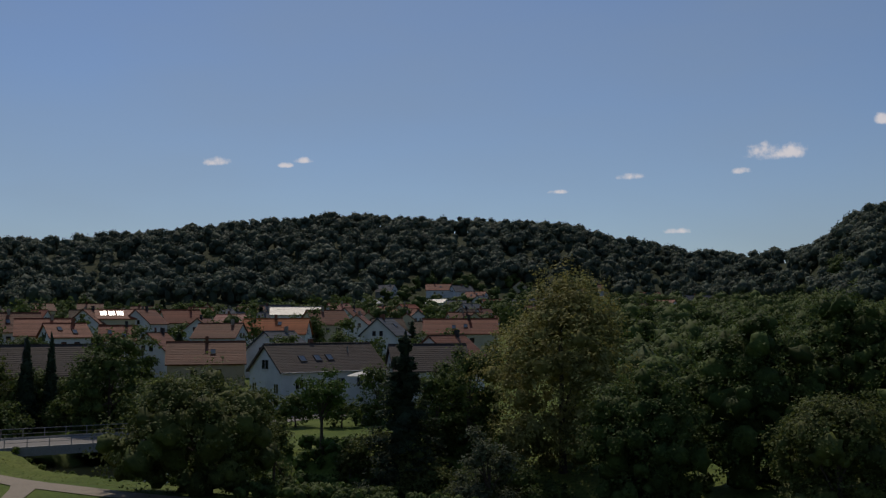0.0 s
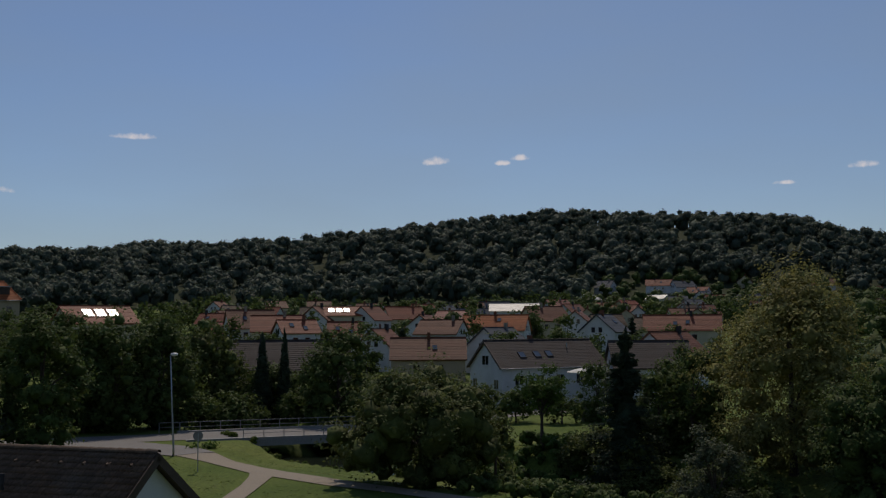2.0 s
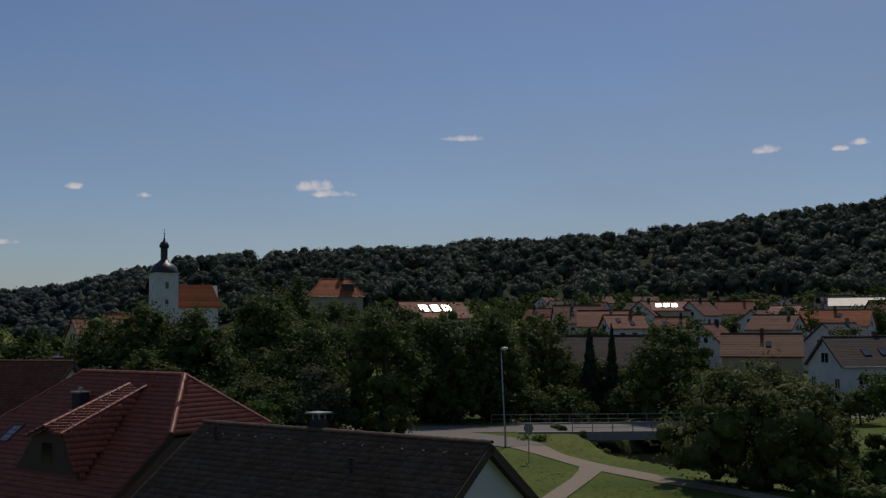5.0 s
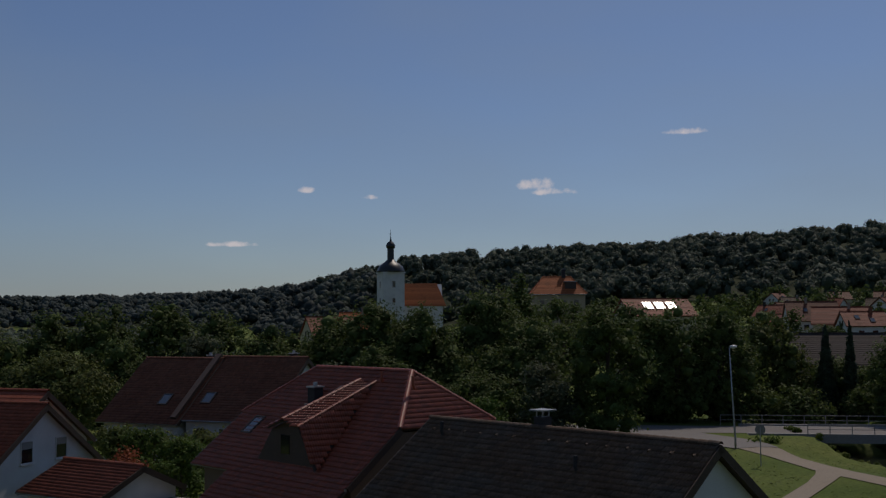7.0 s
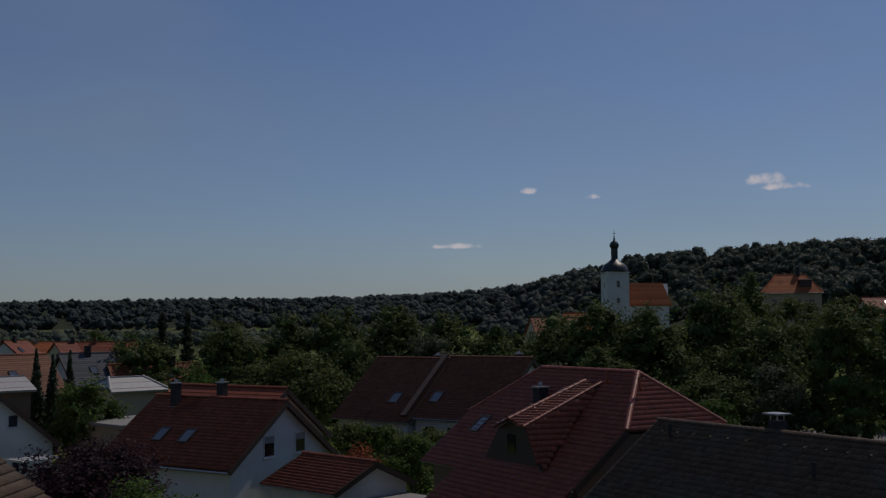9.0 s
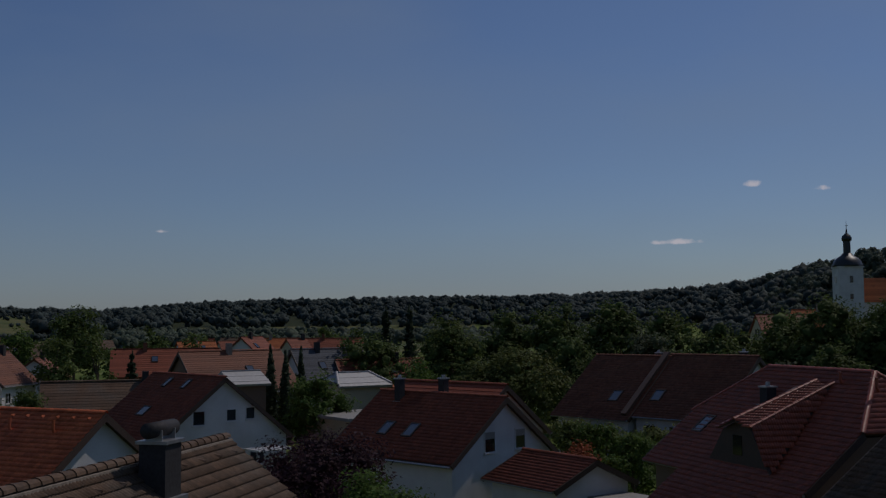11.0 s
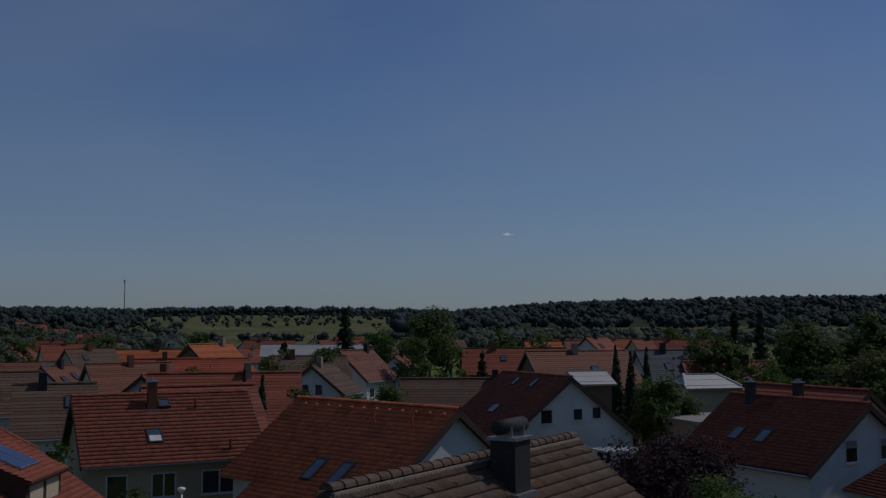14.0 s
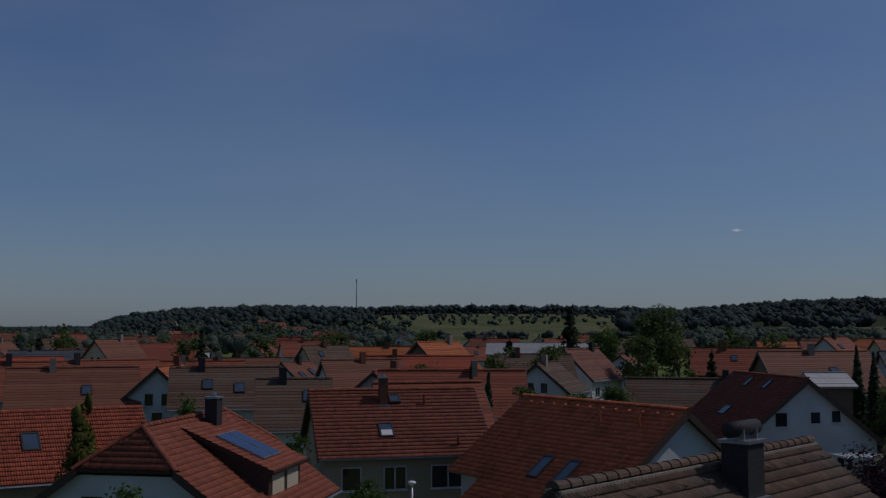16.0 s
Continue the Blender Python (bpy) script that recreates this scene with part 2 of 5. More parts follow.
def array_mesh(name, verts, faces, mat):
    """Mesh from numpy arrays; faces all have the same number of corners."""
    me = bpy.data.meshes.new(name)
    n, k = faces.shape
    me.vertices.add(len(verts))
    me.vertices.foreach_set("co", np.asarray(verts, dtype=np.float32).ravel())
    me.loops.add(n * k)
    me.loops.foreach_set("vertex_index", faces.astype(np.int32).ravel())
    me.polygons.add(n)
    me.polygons.foreach_set("loop_start", np.arange(0, n * k, k, dtype=np.int32))
    me.polygons.foreach_set("loop_total", np.full(n, k, dtype=np.int32))
    me.materials.append(mat)
    me.update(calc_edges=True)
    return me


# ---- terrain ----
# hills: azimuth, crest distance, elevation angle of the crest as seen from the camera
CREST = [(-40, 700, 5.9), (-22.4, 700, 5.2), (-20.6, 720, 4.5), (-18.7, 900, 3.4), (-15, 1000, 3.2), (-12.3, 980, 3.5), (-9.4, 930, 4.1), (-6.5, 900, 4.85), (-0.5, 900, 5.15),
         (5.5, 900, 5.4), (12.5, 900, 4.75), (19, 900, 4.0), (26.3, 900, 3.7), (30, 900, 3.35), (37, 950, 3.25), (42, 1000, 2.9), (44.5, 1050, 2.35), (47.5, 1200, 1.65),
         (53, 1600, 1.25), (60, 2000, 1.15), (67, 2100, 1.1), (74.4, 2100, 0.95), (76.5, 2000, 0.85), (80.9, 1700, 0.4), (86, 1500, 0.6), (93.5, 1450, 0.62), (98, 1450, 0.5),
         (102.5, 1400, 0.6), (107, 1400, 0.4), (109.6, 1400, 0.05), (111, 1500, -0.3), (116, 1800, -0.35), (135, 2000, -0.2)]
C_AZ = np.array([c[0] for c in CREST], float)
C_D = np.array([c[1] for c in CREST], float)
C_Z = np.array([EYE + math.tan(radians(c[2])) * c[1] - 2.5 for c in CREST])
RIVER = [(-130, 175), (-95, 160), (-62, 138), (-43, 120), (-26, 107), (-11.5, 100), (0, 94.5), (8, 87), (13, 76), (24, 60), (50, 48), (110, 30)]


def smooth(x):
    x = np.clip(x, 0, 1)
    return x * x * (3 - 2 * x)


def river_gap(x, y):
    best = np.full(np.shape(x), 1e9)
    for (ax, ay), (bx, by) in zip(RIVER, RIVER[1:]):
        dx, dy = bx - ax, by - ay
        s = np.clip(((x - ax) * dx + (y - ay) * dy) / (dx * dx + dy * dy), 0, 1)
        best = np.minimum(best, np.hypot(x - ax - s * dx, y - ay - s * dy))
    return best


def height(x, y):
    x, y = np.asarray(x, float), np.asarray(y, float)
    r, az = np.hypot(x, y), np.degrees(np.arctan2(-x, y))
    k = smooth((48 - az) / 20) * smooth((az + 80) / 30)
    base = k * 0.05 * np.clip(r - 150, 0, 470)
    d, zc = np.interp(az, C_AZ, C_D), np.interp(az, C_AZ, C_Z)
    inside = smooth((az + 75) / 30) * smooth((160 - az) / 30)
    foot = np.where(az < 50, 0.62, 0.5) * d
    rise = smooth((r - foot) / (d - foot))
    z = base + inside * rise * (zc - base)
    gap = river_gap(x, y)
    z = z - 1.5 * smooth((22 - gap) / 14) * smooth((x + 45) / 6) * smooth((104 + 24 * smooth((-20 - x) / 8) - r) / 12)
    z = np.maximum(z - 2.9 * smooth((7.5 - gap) / 4.5), -3.2 + 0 * z)
    return z


def polar_ground():
    rings = np.concatenate([[0.0001, 5, 15, 30, 45, 58], np.arange(66, 140, 1.6), np.geomspace(140, 4700, 130)])
    angs = np.concatenate([np.arange(-45, 125, 0.6), np.arange(125, 315, 4.0)])
    A, R = np.meshgrid(np.radians(angs), rings)
    X, Y = -R * np.sin(A), R * np.cos(A)
    V = np.stack([X.ravel(), Y.ravel(), height(X, Y).ravel()], 1)
    nr, na = X.shape
    i, j = np.meshgrid(np.arange(nr - 1), np.arange(na), indexing="ij")
    a, b = i * na + j, i * na + (j + 1) % na
    F = np.stack([a, b, b + na, a + na], -1).reshape(-1, 4)[:, ::-1]
    me = array_mesh("ground", V, F, GRASS)
    me.polygons.foreach_set("use_smooth", [True] * len(me.polygons))
    cx = V[F].mean(1)
    caz, cr = np.degrees(np.arctan2(-cx[:, 0], cx[:, 1])), np.hypot(cx[:, 0], cx[:, 1])
    me.materials.append(MEADOW)
    me.materials.append(WOODFLOOR)
    share = cr / np.interp(caz, C_AZ, C_D)
    slot = np.where((cr > 450) & (caz > 62), 1, 0)
    slot = np.where((share > 0.64) & ((caz < 84) | (caz > 98) | (share > 0.985)), 2, slot)
    me.polygons.foreach_set("material_index", slot.astype(np.int32))
    ob = new("ground", me)
    tagged(ob, "grassy valley ground rising to wooded hills", "ground", kind="structure")


polar_ground()


def ribbon(name, pts, widths, mat, lift, label, kind="structure", flat=None):
    """A strip of road, path or water along a line of points."""
    P = []
    for i in range(len(pts) - 1):
        a, b = Vector(pts[i]), Vector(pts[i + 1])
        n = max(1, int((b - a).length / 2.0))
        P += [(a.lerp(b, k / n), widths[i] + (widths[i + 1] - widths[i]) * k / n) for k in range(n)]
    P.append((Vector(pts[-1]), widths[-1]))
    g = Geo()
    rows = []
    for i, (p, w) in enumerate(P):
        d = (P[min(i + 1, len(P) - 1)][0] - P[max(i - 1, 0)][0]).normalized()
        s = Vector((-d.y, d.x))
        row = []
        for k in range(5):
            q = p + s * w * (k / 4 - 0.5)
            z = flat if flat is not None else float(height(q.x, q.y)) + lift
            row.append((q.x, q.y, z))
        rows.append(row)
    for row in rows:
        g.v += row
    for i in range(len(rows) - 1):
        for k in range(4):
            a = i * 5 + k
            g.f.append((a, a + 1, a + 6, a + 5))
    ob = new(name, g.mesh(name, mat, True))
    return tagged(ob, label, name.split(".")[0], kind=kind)


ribbon("water", RIVER, [13] * len(RIVER), WATER, 0, "dark slow river water between grassy banks", flat=-2.1)

# ---- roads, bridge, paths ----
ROAD_DIR = Vector((0.858, 0.513, 0))
ROAD_SIDE = Vector((-0.513, 0.858, 0))
ribbon("road", [(-120, 78), (-85, 94.5), (-62, 108.3), (-46, 118), (-32, 126.3), (-26, 138), (-21.5, 147)], [7.5, 7.5, 8, 7.6, 7, 6, 5], ASPHALT, 0.05, "grey asphalt road running over the small bridge", flat=0.05)
ribbon("road", [(-21.5, 147), (-18, 151.5), (-12, 155), (-6, 157.5)], [5, 5, 5, 5], ASPHALT, 0.06, "grey asphalt street climbing into the village")
ribbon("road", [(-66, 104), (-57, 103.5), (-50, 101.5), (-44.5, 98.5)], [9, 9, 7, 5], ASPHALT, 0.09, "asphalt side street joining the bridge road")
ribbon("path", [(-46, 100), (-39.5, 94.5), (-33, 87.5), (-25, 81.6), (-19.5, 78.6), (-10, 73), (8, 60)], [4.6, 4, 3.4, 2.6, 2.2, 2.2, 2.2], GRAVEL, 0.06, "pale gravel footpath through mown grass")
ribbon("path", [(-33, 87.3), (-32.2, 84), (-31.2, 79.5), (-29.5, 70), (-26, 58)], [2.6, 1.9, 1.6, 1.6, 1.6], GRAVEL, 0.075, "narrow worn gravel footpath branching off")


def bridge():
    mid = Vector((-42.6, 119.9, 0))
    m = Matrix.LocRotScale(mid, Euler((0, 0, math.atan2(ROAD_DIR.y, ROAD_DIR.x))), None)
    b = thing("road_bridge", m, "low concrete road bridge with thin steel railings over the river", "bridge")
    part("deck", Geo().box(-12, 12, -5.6, 5.6, -0.75, 0.02), CONCRETE, b)
    for y in (-5.3, 5.3):
        part("kerb", Geo().box(-12, 12, y - 0.3, y + 0.3, 0.02, 0.2), CONCRETE, b, "pale concrete kerb")
    for x in (-10.5, 10.5):
        part("abutment", Geo().box(x - 1.5, x + 1.5, -5.4, 5.4, -4, -0.75), CONCRETE, b)
    for y, x0, x1 in ((-5.35, -6, 14), (5.35, -14, 14)):
        rail = part("railing", Geo().box(x0, x1, y - 0.035, y + 0.035, 1.16, 1.23), SHUTTER, b, "grey steel handrail")
        part("rail_bar", Geo().box(x0, x1, y - 0.02, y + 0.02, 0.62, 0.67), SHUTTER, rail)
        n = 9 if y < 0 else 12
        for i in range(n + 1):
            x = x0 + (x1 - x0) * i / n
            part("post", Geo().box(x - 0.04, x + 0.04, y - 0.04, y + 0.04, -0.02, 1.18), SHUTTER, rail)


bridge()


def street_lamp(x, y, h, lean, label, k=1.0):
    ob = thing("street_lamp", pose(x, y, 0), label, "street lamp")
    part("pole", Geo().tube([(0, 0, -0.1), (0, 0, 0.9), (lean[0] * 0.5, lean[1] * 0.5, h * 0.5), (lean[0], lean[1], h)], [0.11, 0.1, 0.075, 0.05]), STEEL, ob, smooth=True)
    part("lamp_head", Geo().lathe([(0.06, h - 0.1), (0.3 * k, h), (0.36 * k, h + 0.08 * k), (0.3 * k, h + 0.2 * k), (0.12 * k, h + 0.26 * k)], 14), LAMP_WHITE, ob, "white mushroom lamp head", smooth=True)


street_lamp(-45.7, 96.5, 9.5, (-0.3, -0.2), "tall thin steel street lamp with white head beside the path")
street_lamp(-46.6, -4.0, 5.2, (0, 0), "short white-headed street lamp in front of the brown house", 0.5)


def road_sign(x, y):
    ob = thing("traffic_sign", pose(x, y, 0, 0, 0, 25), "round traffic sign on a grey post seen from behind", "sign")
    part("post", Geo().tube([(0, 0, -0.1), (0, 0, 3.2)], [0.045, 0.045]), STEEL, ob)
    part("disc", Geo().lathe([(0.42, 0), (0.42, 0.03)], 20, Matrix.Translation((0, 0.06, 3.0)) @ Matrix.Rotation(radians(90), 4, "X")), SHUTTER, ob, "round sign plate")


road_sign(-38.7, 86.4)


# ---- roofs and houses ----
TILE_W, TILE_L = 0.25, 0.3
_prof = [(0.0, 0.0), (0.03, 0.032), (0.07, 0.034), (0.104, 0.004), (0.154, 0.032), (0.196, 0.034), (0.254, 0.0)]
_np = len(_prof)
TILE_V = np.array([(x, -0.03, z + 0.008) for x, z in _prof] + [(x, TILE_L + 0.05, z + 0.064) for x, z in _prof] + [(x, TILE_L + 0.05, z + 0.008) for x, z in _prof])
TILE_F = np.array([(i, i + _np, i + _np + 1, i + 1) for i in range(_np - 1)] + [(i + _np, i + 2 * _np, i + 2 * _np + 1, i + _np + 1) for i in range(_np - 1)])
TILE_MESH = {}
TILE_WAVE = {"terracotta": 0.3, "rust": 0.45, "brown": 0.35}   # how deep the tile's wave is, against the pantile's


def tile_verts(kind):
    V = TILE_V.copy()
    wave = np.array([z for _, z in _prof] * 3)
    V[:, 2] += wave * (TILE_WAVE.get(kind, 1.0) - 1.0) + np.repeat([0.0, 0.012, 0.0], _np)
    return V


def tile_mesh(kind):
    if kind not in TILE_MESH:
        TILE_MESH[kind] = array_mesh("tile", tile_verts(kind), TILE_F, ROOF[kind])
    return TILE_MESH[kind]


def inside(poly, a, s):
    ok = np.ones(np.shape(a), bool)
    for (a0, s0), (a1, s1) in zip(poly, poly[1:] + poly[:1]):
        ok &= (a1 - a0) * (s - s0) - (s1 - s0) * (a - a0) >= -1e-6
    return ok


def slab(poly, m, t=0.16):
    """Flat plate of a roof surface; poly of (along, down) in the frame m, thickness below it."""
    n = len(poly)
    g = Geo()
    g.add([(a, s, 0) for a, s in poly] + [(a, s, -t) for a, s in poly],
          [tuple(range(n)), tuple(reversed(range(n, 2 * n)))] + [(i, i + n, (i + 1) % n + n, (i + 1) % n) for i in range(n)], m)
    return g


def lay_tiles(parent, poly, m, kind, single=0, holes=()):
    """Real tiles over a roof surface: some as pieces, the rest joined."""
    a0, a1 = min(p[0] for p in poly), max(p[0] for p in poly)
    s1 = max(p[1] for p in poly)
    rows, cols = int(s1 / TILE_L), int((a1 - a0) / TILE_W)
    R, C = np.meshgrid(np.arange(rows + 1), np.arange(cols + 1), indexing="ij")
    A, S = a0 + C.ravel() * TILE_W, R.ravel() * TILE_L
    ok = inside(poly, A + TILE_W / 2, S + TILE_L * 0.5)
    for h0, h1, k0, k1 in holes:
        ok &= ~((A + 0.15 > h0) & (A + 0.15 < h1) & (S + 0.17 > k0) & (S + 0.17 < k1))
    A, S = A[ok], S[ok]
    order = np.argsort(-S + 0.02 * np.abs(A))
    A, S = A[order], S[order]
    rg = np.random.default_rng(len(A))
    lift = rg.uniform(0.0, 0.012, len(A))
    for a, s, z in zip(A[:single], S[:single], lift[:single]):
        ob = new("tile", tile_mesh(kind))
        ob.parent = parent
        ob.matrix_local = m @ Matrix.Translation((a, s, z))
    A, S, lift = A[single:], S[single:], lift[single:]
    if len(A):
        V = tile_verts(kind)[None] + np.stack([A, S, lift], 1)[:, None]
        F = TILE_F[None] + (np.arange(len(A)) * len(TILE_V))[:, None, None]
        V = V.reshape(-1, 3) @ np.array(m.to_3x3()).T + np.array(m.translation)
        ob = part("tile_field", array_mesh("tile_field", V, F.reshape(-1, 4), ROOF[kind]), None, parent)
        ob["kind"] = "stuff"


def courses(poly, m, step):
    """Overlapping courses of a roof seen from afar, each a shallow step."""
    a0, a1 = min(p[0] for p in poly), max(p[0] for p in poly)
    s1 = max(p[1] for p in poly)
    g = Geo()
    for i in range(max(1, int(s1 / step))):
        sa, sb = i * step, min(s1, (i + 1) * step + 0.03)
        lo, hi = [], []
        for s in (sa + 1e-3, sb - 1e-3):
            xs = []
            for (p0, q0), (p1, q1) in zip(poly, poly[1:] + poly[:1]):
                if (q0 - s) * (q1 - s) < 0:
                    xs.append(p0 + (p1 - p0) * (s - q0) / (q1 - q0))
            if len(xs) < 2:
                xs = [a0, a1]
            lo.append(min(xs))
            hi.append(max(xs))
        t = 0.035
        g.add([(lo[0], sa, 0.01), (hi[0], sa, 0.01), (hi[1], sb, t), (lo[1], sb, t), (hi[1], sb, 0.0), (lo[1], sb, 0.0)], [(0, 3, 2, 1), (3, 5, 4, 2)], m)
    return g


def ridge_caps(pts, r=0.14):
    """Half-round caps along a line, one short shell each."""
    g = Geo()
    for a, b in zip(pts, pts[1:]):
        a, b = Vector(a), Vector(b)
        d = b - a
        n = max(1, int(d.length / 0.38))
        side = Vector((-d.y, d.x, 0)).normalized()
        up = d.normalized().cross(side) * -1
        if up.z < 0:
            up = -up
        for i in range(n):
            vs = []
            for k, rr, e in ((0, r, 0.0), (1, r * 0.82, 0.06)):
                p = a + d * ((i + k) / n) + d.normalized() * e * k
                for q in range(7):
                    w = math.pi * q / 6
                    vs.append(p + side * math.cos(w) * rr * 1.15 + up * (math.sin(w) * rr))
            g.add(vs, [(q, q + 7, q + 8, q + 1) for q in range(6)] + [tuple(range(7))])
    return g


def add_window(parent, m, w, h, shutter=0.0, sub=True, sill=True):
    """Window on a wall; m: x along the wall, y up, z outward, origin at its middle."""
    if not sub:
        part("window", Geo().box(-w / 2, w / 2, -h / 2, h / 2, -0.06, 0.02, m), GLASS, parent)
        return
    g = Geo()
    t, d = 0.07, 0.05
    for x0, x1, y0, y1 in ((-w / 2 - t, w / 2 + t, h / 2, h / 2 + t), (-w / 2 - t, w / 2 + t, -h / 2 - t, -h / 2), (-w / 2 - t, -w / 2, -h / 2, h / 2), (w / 2, w / 2 + t, -h / 2, h / 2)):
        g.box(x0, x1, y0, y1, -0.05, d, m)
    if w > 1.0:
        g.box(-0.04, 0.04, -h / 2, h / 2, -0.05, d * 0.8, m)
    win = part("window", g, FRAME, parent)
    part("pane", Geo().box(-w / 2, w / 2, -h / 2, h / 2, -0.06, 0.012, m), GLASS, win, "dark glass")
    if sill and sub:
        part("sill", Geo().box(-w / 2 - 0.12, w / 2 + 0.12, -h / 2 - t - 0.05, -h / 2 - t, -0.05, 0.16, m), FRAME, win)
    if shutter:
        part("roller_shutter", Geo().box(-w / 2, w / 2, h / 2 - h * shutter, h / 2, 0.014, 0.035, m), SHUTTER, win, "half-lowered grey roller shutter")


def add_roof_window(parent, m, w, h, blind=False):
    g = Geo()
    t = 0.09
    for x0, x1, y0, y1 in ((-w / 2 - t, w / 2 + t, -h / 2 - t, -h / 2), (-w / 2 - t, w / 2 + t, h / 2, h / 2 + t), (-w / 2 - t, -w / 2, -h / 2, h / 2), (w / 2, w / 2 + t, -h / 2, h / 2)):
        g.box(x0, x1, y0, y1, -0.05, 0.13, m)
    win = part("roof_window", g, SLATECLAD, parent, "roof window in a dark metal frame")
    part("pane", Geo().box(-w / 2, w / 2, -h / 2, h / 2, -0.02, 0.1, m), SKYGLASS, win, "reflecting glass")
    if blind:
        part("blind", Geo().box(-w / 2, w / 2, h * 0.02, h / 2, 0.1, 0.112, m), FRAME, win, "white lowered blind")


def add_chimney(parent, x, y, z0, z1, w, d, mat, cap="slab"):
    ch = part("chimney", Geo().box(x - w / 2, x + w / 2, y - d / 2, y + d / 2, z0, z1), mat, parent)
    part("flashing", Geo().box(x - w / 2 - 0.12, x + w / 2 + 0.12, y - d / 2 - 0.12, y + d / 2 + 0.12, z0, z0 + 0.3), ZINC, ch)
    if cap == "slab":
        part("cap", Geo().box(x - w / 2 - 0.06, x + w / 2 + 0.06, y - d / 2 - 0.06, y + d / 2 + 0.06, z1 + 0.002, z1 + 0.08), ZINC, ch)
        part("pot", Geo().tube([(x, y, z1 + 0.09), (x, y, z1 + 0.28)], [0.13, 0.11], 10), ZINC, ch)
    elif cap == "cowl":
        part("cap", Geo().box(x - w / 2 - 0.06, x + w / 2 + 0.06, y - d / 2 - 0.06, y + d / 2 + 0.06, z1 + 0.002, z1 + 0.07), ZINC, ch)
        for sx in (-1, 1):
            part("strut", Geo().box(x + sx * w * 0.4 - 0.015, x + sx * w * 0.4 + 0.015, y - 0.2, y + 0.2, z1 + 0.07, z1 + 0.3), STEEL, ch)
        part("cowl", Geo().tube([(x - w * 0.8, y, z1 + 0.3), (x + w * 0.8, y, z1 + 0.3)], [0.17, 0.17], 14), SLATECLAD, ch, "horizontal half-pipe chimney cowl", True)
    elif cap == "plate":
        for sx in (-1, 1):
            for sy in (-1, 1):
                part("strut", Geo().box(x + sx * w * 0.35 - 0.02, x + sx * w * 0.35 + 0.02, y + sy * d * 0.35 - 0.02, y + sy * d * 0.35 + 0.02, z1, z1 + 0.22), STEEL, ch)
        part("cap", Geo().box(x - w * 0.85, x + w * 0.85, y - d * 0.75, y + d * 0.75, z1 + 0.22, z1 + 0.28), ZINC, ch, "flat sheet-metal chimney cover")
    return ch


def slope_frame(side, zr, slope):
    """Frame of a roof slope: x along the ridge, y down the slope, z out of it. side -1 or +1."""
    sl = radians(slope)
    xs = Vector((side, 0, 0))
    down = Vector((0, side * math.cos(sl), -math.sin(sl)))
    nrm = Vector((0, side * math.sin(sl), math.cos(sl)))
    m = Matrix((xs, down, nrm)).transposed().to_4x4()
    m.translation = (0, 0, zr)
    return m


